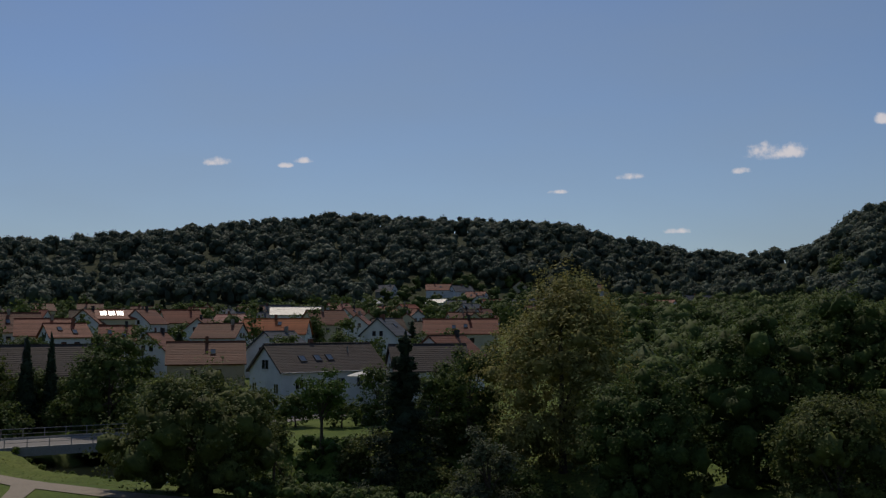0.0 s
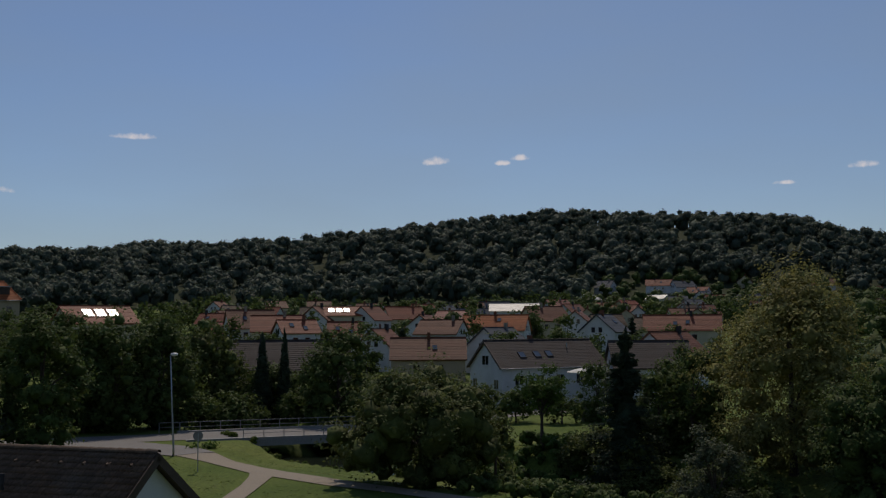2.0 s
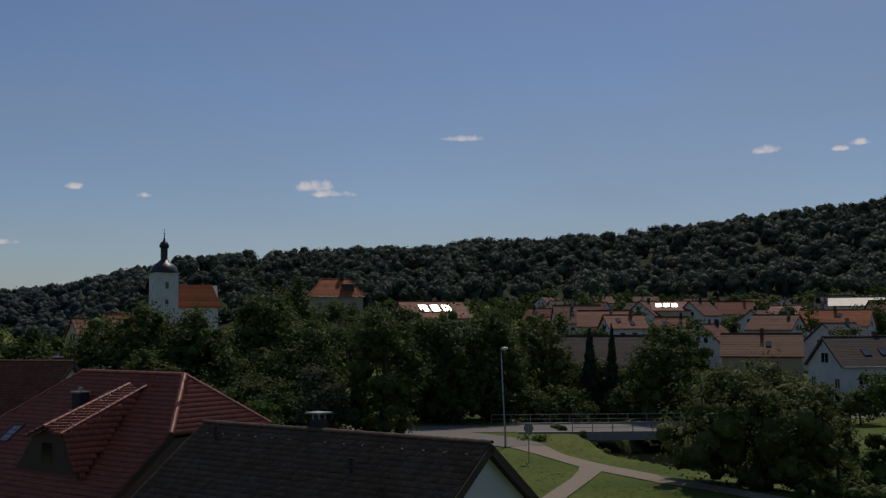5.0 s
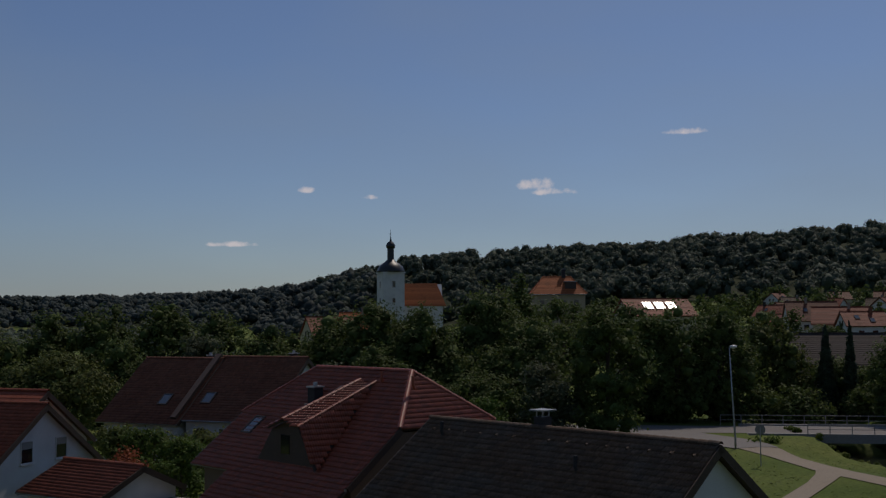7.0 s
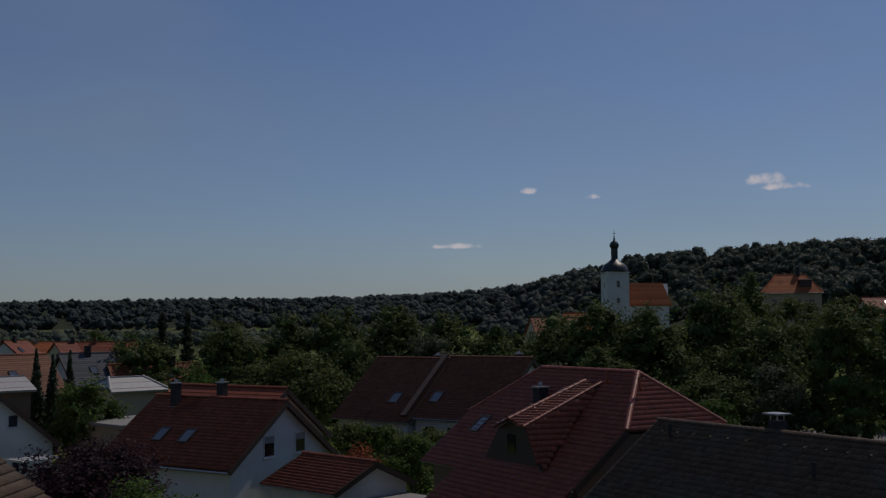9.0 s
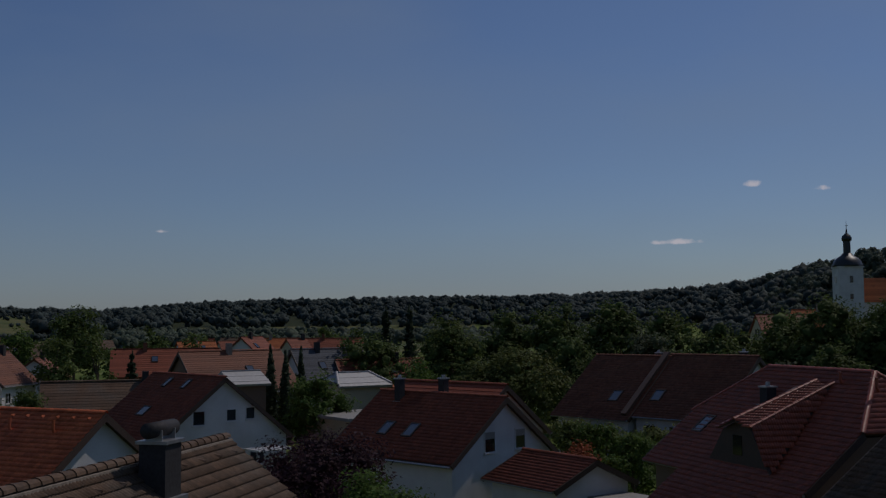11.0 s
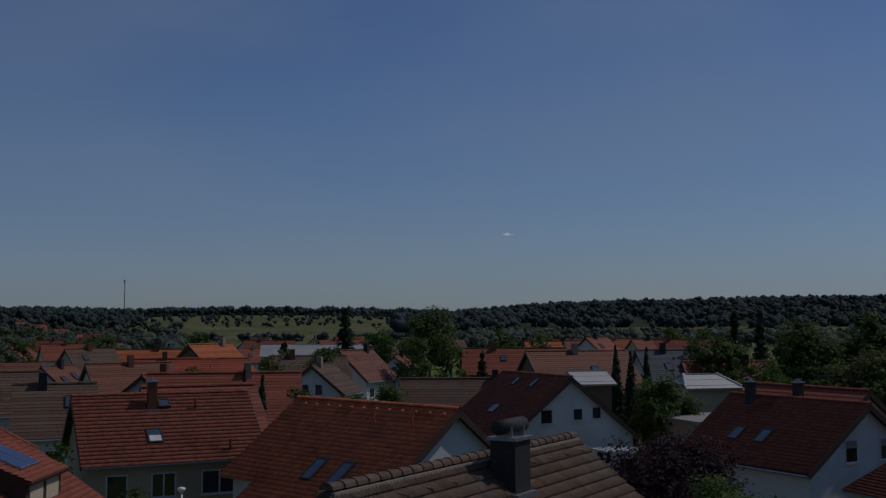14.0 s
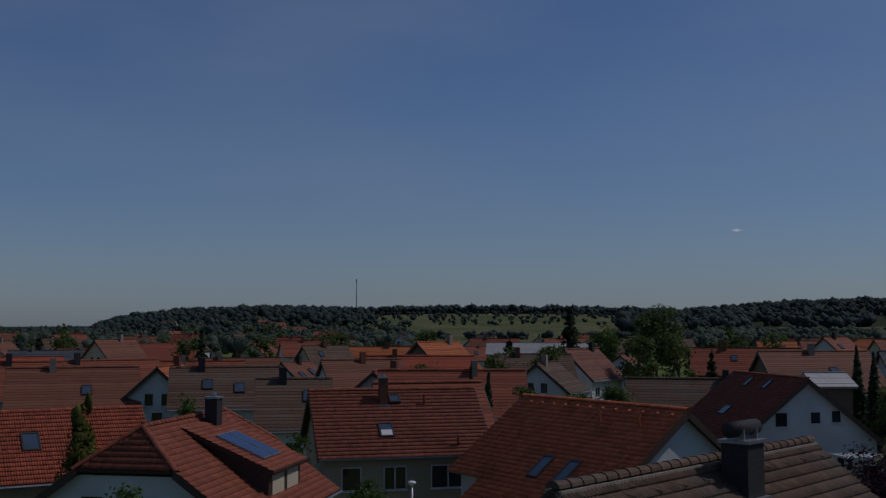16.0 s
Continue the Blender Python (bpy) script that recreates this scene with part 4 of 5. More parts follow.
# further houses of the village: x, y, ridge height, length, width, turn, roof, wall
HOUSES = [
    (-39.4, 257.0, 9.4, 16, 10, -3, "orange", "white"),
    (-50.0, 245.0, 8.8, 11, 9, -13, "brown", "white"),
    (-42.5, 195.4, 7.7, 14, 10, 12, "brown", "beige"),
    (-32.0, 212.6, 8.7, 12, 10, 69, "slate", "white"),
    (-32.3, 298.3, 10.1, 12, 10, 36, "brown", "cream"),
    (-21.5, 279.2, 9.5, 9, 8, 84, "brown", "white"),
    (-12.8, 239.7, 10.1, 10, 9, 73, "slate", "white"),
    (0.6, 180.0, 9.6, 12, 9, 60, "brown", "white"),
    (-2.4, 165.0, 9.1, 12, 10, 11, "charcoal", "white"),
    (4.2, 260.0, 9.1, 18, 9, -1, "rust", "cream"),
    (-44.0, 327.0, 10.1, 16, 10, 8, "metal", "white"),
    (-91.6, 285.7, 10.4, 12, 10, 78, "brown", "white"),
    (-86.2, 234.7, 10.0, 12, 10, 20, "rust", "cream"),
    (-77.2, 221.9, 9.6, 9, 8, 39, "rust", "white"),
    (-68.7, 230.0, 8.9, 8, 8, 17, "rust", "white"),
    (-99.2, 251.1, 10.6, 12, 10, 32, "brown", "white"),
    (-56.1, 155.2, 9.5, 20, 11, 25, "charcoal", "beige"),
    (-79.3, 289.3, 10.4, 10, 9, 75, "brown", "white"),
    (-77.5, 320.8, 9.4, 12, 9, 34, "rust", "cream"),
    (-56.0, 212.8, 8.3, 9, 8, 80, "brown", "white"),
    (-2.4, 625.0, 8.0, 15, 10, 0, "rust", "white"),
    (10.5, 622.0, 7.5, 13, 10, 29, "slate", "white"),
    (-64.5, 293.0, 8.0, 10, 9, 82, "brown", "white"),
    (-151.5, 145.4, 13.2, 10, 9, 66, "rust", "cream"),
    (-150.8, 153.3, 13.9, 9, 9, 35, "orange", "cream"),
    (-187.8, -68.6, 9.2, 9, 9, 150, "brown", "cream"),
    (-121.6, -45.9, 7.8, 13, 9, 123, "rust", "white"),
    (-105.0, -32.8, 7.9, 9, 8, 182, "orange", "white"),
    (-98.7, -25.6, 8.0, 10, 9, 105, "dark", "white"),
    (-102.0, -41.2, 7.8, 12, 9, 112, "brown", "white"),
    (-106.8, -50.2, 8.1, 11, 9, 115, "rust", "white"),
    (-86.4, -16.9, 7.6, 6, 9, 101, "dark", "white"),
    (-198.5, -24.3, 7.8, 15, 10, 97, "orange", "cream"),
    (-149.7, -9.3, 9.5, 9, 10, 144, "orange", "brick"),
    (-134.6, -10.8, 8.0, 14, 10, 95, "red", "cream"),
    (-95.9, -4.7, 7.9, 13, 9, 93, "rust", "white"),
    (-103.4, -11.0, 7.6, 9, 8, 166, "rust", "white"),
    (-126.9, -16.8, 7.8, 10, 9, 118, "brown", "white"),
    (-187.4, -31.3, 8.2, 9, 9, 129, "dark", "cream"),
    (-147.3, -28.5, 6.8, 7, 8, 156, "brown", "white"),
    (-160.3, -39.3, 6.9, 12, 9, 104, "brown", "white"),
    (-154.0, -43.3, 6.6, 12, 9, 106, "rust", "white"),
    (-248.1, -77.7, 7.5, 14, 10, 107, "rust", "cream"),
    (-255.6, -47.4, 7.9, 12, 9, 111, "rust", "white"),
    (-211.6, -90.2, 6.7, 16, 14, 113, "slate", "white"),
    (-251.2, -99.0, 6.2, 12, 10, 111, "rust", "white"),
    (-172.3, -80.0, 6.6, 16, 10, 115, "red", "white"),
    (-239.9, 7.8, 7.8, 24, 10, 88, "metal", "cream"),
    (-149.6, 10.3, 8.6, 9, 9, 146, "brown", "white"),
    (-140.0, 3.5, 8.1, 10, 9, 99, "dark", "white"),
    (-164.0, 17.7, 7.4, 8, 8, 164, "brown", "white"),
    (-124.9, 4.7, 7.6, 7, 8, 158, "dark", "white"),
    (-106.5, 17.7, 6.7, 12, 9, 81, "dark", "white"),
    (-166.1, 36.0, 8.4, 16, 10, 78, "rust", "brick"),
    (-125.3, 34.7, 8.9, 13, 11, 100, "brown", "brick"),
    (-201.3, 59.7, 9.6, 8, 9, 133, "rust", "white"),
    (-247.7, 78.9, 8.7, 12, 9, 72, "orange", "white"),
    (-242.9, 59.3, 8.2, 9, 9, 96, "orange", "white"),
    (-131.2, 48.8, 8.8, 10, 9, 95, "slate", "white"),
    (-215.0, 81.8, 9.0, 12, 9, 69, "rust", "cream"),
    (-128.7, 55.1, 7.4, 12, 9, 87, "rust", "white"),
    (-217.1, 75.9, 9.0, 9, 9, 101, "rust", "cream"),
]


def village_house(x, y, zr, L, W, yaw, roof, wall, far, rg, label):
    g = float(height(x, y))
    slope = 26 if roof == "metal" else rg.uniform(36, 43)
    zr = max(zr, 6.0)
    ze = zr - math.tan(radians(slope)) * W / 2
    if ze < 2.4:
        slope = math.degrees(math.atan((zr - 2.4) / (W / 2)))
    h, r = house(x, y, yaw, L, W, zr, slope, roof, wall, label, detail=0 if far else 1, ground=g, step=0.45 if far else 0.36, group="village houses")
    ze = zr - math.tan(radians(slope)) * W / 2
    for e in (-1, 1):
        if not far:
            for a in ((-W * 0.2, W * 0.2) if far else (-W * 0.28, 0.0, W * 0.28)):
                add_window(h, gable_m(L, e, a, max(1.6, ze - 1.3)), 1.0, 1.2, sub=not far)
        for a in (-0.8, 0.8):
            add_window(h, gable_m(L, e, a, min(ze + 0.5, zr - 2.2)), 0.8, 1.1, sub=not far)
    for sd in (-1, 1):
        for k in range(2 if far else 3):
            add_window(h, side_m(W, sd, (k - (0.5 if far else 1.0)) * L * 0.3, max(1.5, ze - 1.5)), 1.1, 1.2, sub=not far)
    if roof != "metal":
        cx = rg.uniform(-L * 0.3, L * 0.3)
        part("chimney", Geo().box(cx - 0.3, cx + 0.3, -0.6, 0.0, zr - 0.9, zr + 0.9), rg.choice([SLATECLAD, ROOF["brown"], MORTAR]), h)
        if rg.uniform() < 0.55:
            for a in (-1.6, 1.2):
                add_roof_window(h, roof_m(rg.choice([-1, 1]), zr, slope, a, rg.uniform(2.0, 3.5), 0.03), 0.75, 1.1)
    return h, slope


ROOF_WORD = {"orange": "orange tiled", "red": "red tiled", "rust": "rust-red tiled", "brown": "brown tiled", "dark": "dark tiled", "charcoal": "charcoal tiled", "slate": "grey slate", "metal": "pale metal", "maroon": "maroon tiled"}
WALL_WORD = {"white": "white plaster", "cream": "cream plaster", "brick": "ochre plaster", "beige": "beige plaster"}


def house_label(roof, wall):
    return f"{WALL_WORD[wall]} village house with a {ROOF_WORD[roof]} saddle roof"


rng = np.random.default_rng(11)
taken = [(-18.8, 163.6), (-92.9, 165.8), (-85.9, 287.5), (-146.4, 214.9)]
for x, y, zr, L, W, yaw, roof, wall in HOUSES:
    village_house(x, y, zr, L, W, yaw, roof, wall, math.hypot(x, y) > 155, rng, house_label(roof, wall))
    taken.append((x, y))

# loose village fabric: on the slope under the hill and on the plain
def scatter(n, az0, az1, r0, r1, gap, palette):
    done = 0
    for _ in range(n * 30):
        if done >= n:
            break
        az, r = radians(rng.uniform(az0, az1)), math.sqrt(rng.uniform(r0 * r0, r1 * r1))
        x, y = -r * math.sin(az), r * math.cos(az)
        if any((x - a) ** 2 + (y - b) ** 2 < gap * gap for a, b in taken) or abs(x + 15) < 6 and y < 240:
            continue
        taken.append((x, y))
        roof, wall = palette[rng.integers(len(palette))], ("white", "white", "cream")[rng.integers(3)]
        village_house(x, y, rng.uniform(6.4, 8.2), rng.uniform(9, 14), rng.uniform(8, 10), math.degrees(az) + rng.choice([0, 90, 20, -30, 60]), roof, wall, True, rng, house_label(roof, wall))
        done += 1


scatter(44, -3, 24, 290, 470, 19, ["rust", "maroon", "brown", "slate", "rust", "brown", "dark"])
scatter(18, -9, 5, 430, 650, 18, ["brown", "slate", "rust", "metal"])
scatter(4, -18, -9, 420, 640, 18, ["rust", "slate", "brown"])
scatter(24, 98, 117, 260, 560, 20, ["rust", "brown", "brown", "rust", "dark"])
scatter(27, 96, 117, 480, 1150, 20, ["rust", "brown", "rust", "dark"])
scatter(15, 73, 98, 260, 480, 20, ["rust", "brown", "rust", "dark"])


def church(x, y):
    m = pose(x, y, 0, 0, 0, 60)
    ob = thing("church", m, "white church with dark domed tower and orange tiled nave", "church")
    z0, w = 27.0, 3.35
    g = float(height(x, y))
    tower = part("tower", Geo().box(-w, w, -w, w, g - 1, z0), WALL["white"], ob, "white plastered square tower")
    for e in (-1, 1):
        for zz, hh in ((24.6, 1.9), (19.5, 1.4)):
            part("tower_window", Geo().box(-0.45, 0.45, e * w - 0.06, e * w + 0.06, zz - hh, zz), GLASS, tower)
            part("tower_window", Geo().box(e * w - 0.06, e * w + 0.06, -0.45, 0.45, zz - hh, zz), GLASS, tower)
    part("cornice", Geo().box(-w - 0.25, w + 0.25, -w - 0.25, w + 0.25, z0, z0 + 0.35), WALL["white"], tower)
    part("dome", Geo().lathe([(w * 1.28, z0 + 0.35), (w * 1.25, z0 + 0.9), (w * 1.12, z0 + 2.0), (w * 0.85, z0 + 2.9), (1.7, z0 + 3.6), (1.25, z0 + 4.2)], 8, Matrix.Rotation(radians(22.5), 4, "Z")), VERDIGRIS, tower, "dark copper dome", True)
    part("lantern", Geo().lathe([(1.05, z0 + 4.1), (1.05, z0 + 7.6), (1.35, z0 + 7.8)], 8), VERDIGRIS, tower, "dark open lantern")
    part("onion", Geo().lathe([(1.35, z0 + 7.8), (1.5, z0 + 8.5), (1.1, z0 + 9.3), (0.35, z0 + 9.9), (0.12, z0 + 11.2), (0.05, z0 + 12.6)], 10), VERDIGRIS, tower, "small onion cap with finial", True)
    part("cross", Geo().box(-0.4, 0.4, -0.05, 0.05, z0 + 12.0, z0 + 12.15).box(-0.05, 0.05, -0.05, 0.05, z0 + 12, z0 + 13.4), ZINC, tower)
    zr, ze, L, W = 24.2, 17.9, 13.0, 9.5
    mm = Matrix.Rotation(radians(-15), 4, "Z") @ Matrix.Translation((4.0 + L / 2, 6.5, 0))
    prof = [(-W / 2, g - 1), (W / 2, g - 1), (W / 2, ze), (0, zr - 0.2), (-W / 2, ze)]
    part("nave", Geo().add([(-L / 2, a, b) for a, b in prof] + [(L / 2 - 1, a, b) for a, b in prof], [(4, 3, 2, 1, 0), (5, 6, 7, 8, 9)] + [(i, (i + 1) % 5, (i + 1) % 5 + 5, i + 5) for i in range(5)], mm), WALL["white"], ob)
    slope = math.degrees(math.atan2(zr - ze, W / 2))
    S = (W / 2 + 0.5) / math.cos(radians(slope))
    for sd in (-1, 1):
        fm = mm @ slope_frame(sd, zr, slope)
        lo, hi = (-L / 2, L / 2 - 2.5)
        poly = [(lo, 0), (hi, 0), (L / 2, S), (lo, S)] if sd > 0 else [(-hi, 0), (-lo, 0), (-lo, S), (-L / 2, S)]
        rf = part("nave_roof", slab(poly, fm, 0.2), ROOF["orange"], ob, "orange tiled nave roof")
        part("course_field", courses(poly, fm, 0.8), ROOF["orange"], rf)


church(-225.1, 241.3)


def radio_mast(az, r, h):
    x, y = -r * math.sin(radians(az)), r * math.cos(radians(az))
    z = float(height(x, y))
    ob = thing("radio_mast", pose(x, y, z), "thin grey radio mast on the wooded ridge", "mast")
    part("shaft", Geo().tube([(0, 0, -1), (0, 0, h * 0.6), (0, 0, h)], [0.7, 0.6, 0.35], 6), STEEL, ob)
    part("aerial", Geo().tube([(0, 0, h * 0.9), (0, 0, h)], [0.8, 0.8], 8), SHUTTER, ob)


radio_mast(97.85, 1400, 47)


def metal_hall(x, y):
    """Low workshop with a pale sheet roof, hipped at its ends."""
    h, r = house(x, y, 96, 5.6, 5.6, 7.4, 22, "metal", "cream", "low workshop hall with a pale sheet-metal roof", Lr=3.4, hip=0.9, detail=0, step=1.2)
    part("gate", Geo().box(-1.6, 1.6, -2.4, -2.28, 0, 3.4), SHUTTER, h, "grey roller gate")


metal_hall(-96.5, 38.5)
h, r = house(-103, 29.5, 96, 4, 5.6, 7.5, 22, "metal", "brick", "ochre shed with a pale sheet-metal roof", detail=0, step=1.2)


def flat_garage(x, y, yaw, L, W, z):
    ob = thing("garage", pose(x, y, 0, 0, 0, yaw), "flat-roofed concrete garage with a gravelled top", "garage")
    part("wall", Geo().box(-L / 2, L / 2, -W / 2, W / 2, -0.2, z - 0.25), WALL["beige"], ob)
    part("roof", Geo().box(-L / 2 - 0.3, L / 2 + 0.3, -W / 2 - 0.3, W / 2 + 0.3, z - 0.25, z), CONCRETE, ob)


flat_garage(-84, 35.5, 100, 9, 7, 4.6)
flat_garage(-50.6, 36.6, 10, 5, 2.4, 2.2)


def pergola(x, y):
    ob = thing("pergola", pose(x, y, 0, 0, 0, 65), "orange-brown wooden pergola with slatted top", "pergola")
    for a in (-2.2, 2.2):
        for b in (-1.5, 1.5):
            part("post", Geo().box(a - 0.08, a + 0.08, b - 0.08, b + 0.08, -0.1, 5.6), MORTAR, ob)
    for i in range(9):
        a = -2.6 + i * 0.65
        part("slat", Geo().box(a - 0.12, a + 0.12, -1.9, 1.9, 5.6, 5.8), ROOF["orange"], ob)


pergola(-98.5, 46.5)


def parasol(x, y, z):
    g = float(height(x, y))
    ob = thing("parasol", pose(x, y, g), "open white parasol on the terrace", "parasol")
    part("pole", Geo().tube([(0, 0, -0.1), (0, 0, z)], [0.04, 0.04]), STEEL, ob)
    part("canopy", Geo().lathe([(2.2, z - 0.5), (2.25, z - 0.45), (1.2, z - 0.1), (0.05, z + 0.15)], 8), CANVAS, ob, "white canvas canopy")


parasol(-11.0, 150.0, 6.2)


def switch_box(x, y):
    ob = thing("switch_cabinet", pose(x, y, 0, 0, 0, 10), "grey roadside switch cabinet with a white notice", "cabinet")
    part("body", Geo().box(-0.9, 0.9, -0.4, 0.4, -0.1, 2.0), SHUTTER, ob)
    part("notice", Geo().box(-0.35, 0.35, -0.425, -0.402, 0.7, 1.6), FRAME, ob, "white notice")


switch_box(-9.6, 139)


# ---- plants ----
def leaf_tris(P, Nrm, size, rg, stretch=1.0):
    """Small leaf faces at the points P, turned roughly to Nrm."""
    n = len(P)
    Nn = Nrm + rg.normal(0, 0.4, (n, 3))
    Nn /= np.linalg.norm(Nn, axis=1)[:, None] + 1e-9
    T = np.cross(Nn, rg.normal(0, 1, (n, 3)))
    T /= np.linalg.norm(T, axis=1)[:, None] + 1e-9
    B = np.cross(Nn, T)
    s = size * rg.uniform(0.65, 1.35, n)[:, None]
    V = np.stack([P - T * s * stretch, P + T * s * 0.6 * stretch - B * s * 0.7, P + T * s * 0.6 * stretch + B * s * 0.7], 1)
    return V.reshape(-1, 3), np.arange(3 * n).reshape(-1, 3)


def ico(sub):
    bm = bmesh.new()
    bmesh.ops.create_icosphere(bm, subdivisions=sub, radius=1.0)
    out = np.array([v.co[:] for v in bm.verts]), np.array([[v.index for v in f.verts] for f in bm.faces])
    bm.free()
    return out


ICO = {k: ico(k) for k in (1, 2, 3)}


def clumps(C, rad, rg, rough=0.22, sub=2):
    """Lumpy rounded masses of foliage at the centres C with radii rad (n x 3)."""
    n = len(C)
    IV, IF = ICO[sub]
    w = 1 + rg.uniform(-rough, rough, (n, len(IV)))
    V = IV[None] * w[:, :, None] * rad[:, None] + C[:, None]
    F = IF[None] + (np.arange(n) * len(IV))[:, None, None]
    return V.reshape(-1, 3), F.reshape(-1, 3)


def joined(name, mat, *pieces):
    """One mesh of triangles out of several (verts, faces)."""
    o, vs, fs = 0, [], []
    for V, F in pieces:
        vs.append(V)
        fs.append(F + o)
        o += len(V)
    return array_mesh(name, np.concatenate(vs), np.concatenate(fs), mat)


def unit(rg, n):
    d = rg.normal(0, 1, (n, 3))
    return d / np.linalg.norm(d, axis=1)[:, None]


def crown_lobes(rg, R, z0, z1, lobes):
    """Overlapping lobes that fill an egg-shaped crown: centres and radii."""
    cz, hz = (z0 + z1) / 2, (z1 - z0) / 2
    d = unit(rg, lobes)
    rad = rg.uniform(0.45, 0.8, lobes)[:, None]
    lr = rg.uniform(0.2, 0.36, lobes) * min(R, hz * 1.15)
    C = d * rad * np.array([R, R, hz])
    C[:, :2] *= (1 - 0.28 * np.clip(C[:, 2] / hz, 0, 1))[:, None]
    top, reach = np.max(C[:, 2] + lr), np.quantile(np.hypot(C[:, 0], C[:, 1]) + lr, 0.9)
    C = C * np.array([R / reach, R / reach, hz / top]) + np.array([0, 0, cz])
    return C, lr


def crown_leaves(rg, C, lr, n, spray):
    """Sprays of leaves over the lobes, thicker on their upper sides."""
    per = 9
    m = max(1, n // per)
    k = rg.choice(len(C), m, p=lr ** 2 / np.sum(lr ** 2))
    q = unit(rg, m)
    q[:, 2] = np.where((q[:, 2] < -0.1) & (rg.uniform(0, 1, m) < 0.6), -q[:, 2], q[:, 2])
    S = C[k] + q * (lr[k] * rg.uniform(0.62, 1.12, m))[:, None]
    P = np.repeat(S, per, 0) + rg.normal(0, 1, (m * per, 3)) * spray * np.array([1, 1, 0.6])
    return P, np.repeat(q, per, 0) * 0.8 + np.array([0, 0, 0.45])


def trunk_geo(rg, h, r, C):
    g = Geo()
    bend = rg.uniform(-0.3, 0.3, 2)
    top = (bend[0], bend[1], h)
    g.tube([(0, 0, -0.4), (0, 0, 0.5), (bend[0] * 0.4, bend[1] * 0.4, h * 0.5), top], [r * 1.5, r, r * 0.75, r * 0.3], 7)
    for i in range(min(7, len(C))):
        c = C[i]
        s = h * rg.uniform(0.35, 0.8)
        g.tube([(bend[0] * 0.5, bend[1] * 0.5, s), (c[0] * 0.5, c[1] * 0.5, s + (c[2] - s) * 0.6), tuple(c)], [r * 0.45, r * 0.3, r * 0.08], 5)
    return g


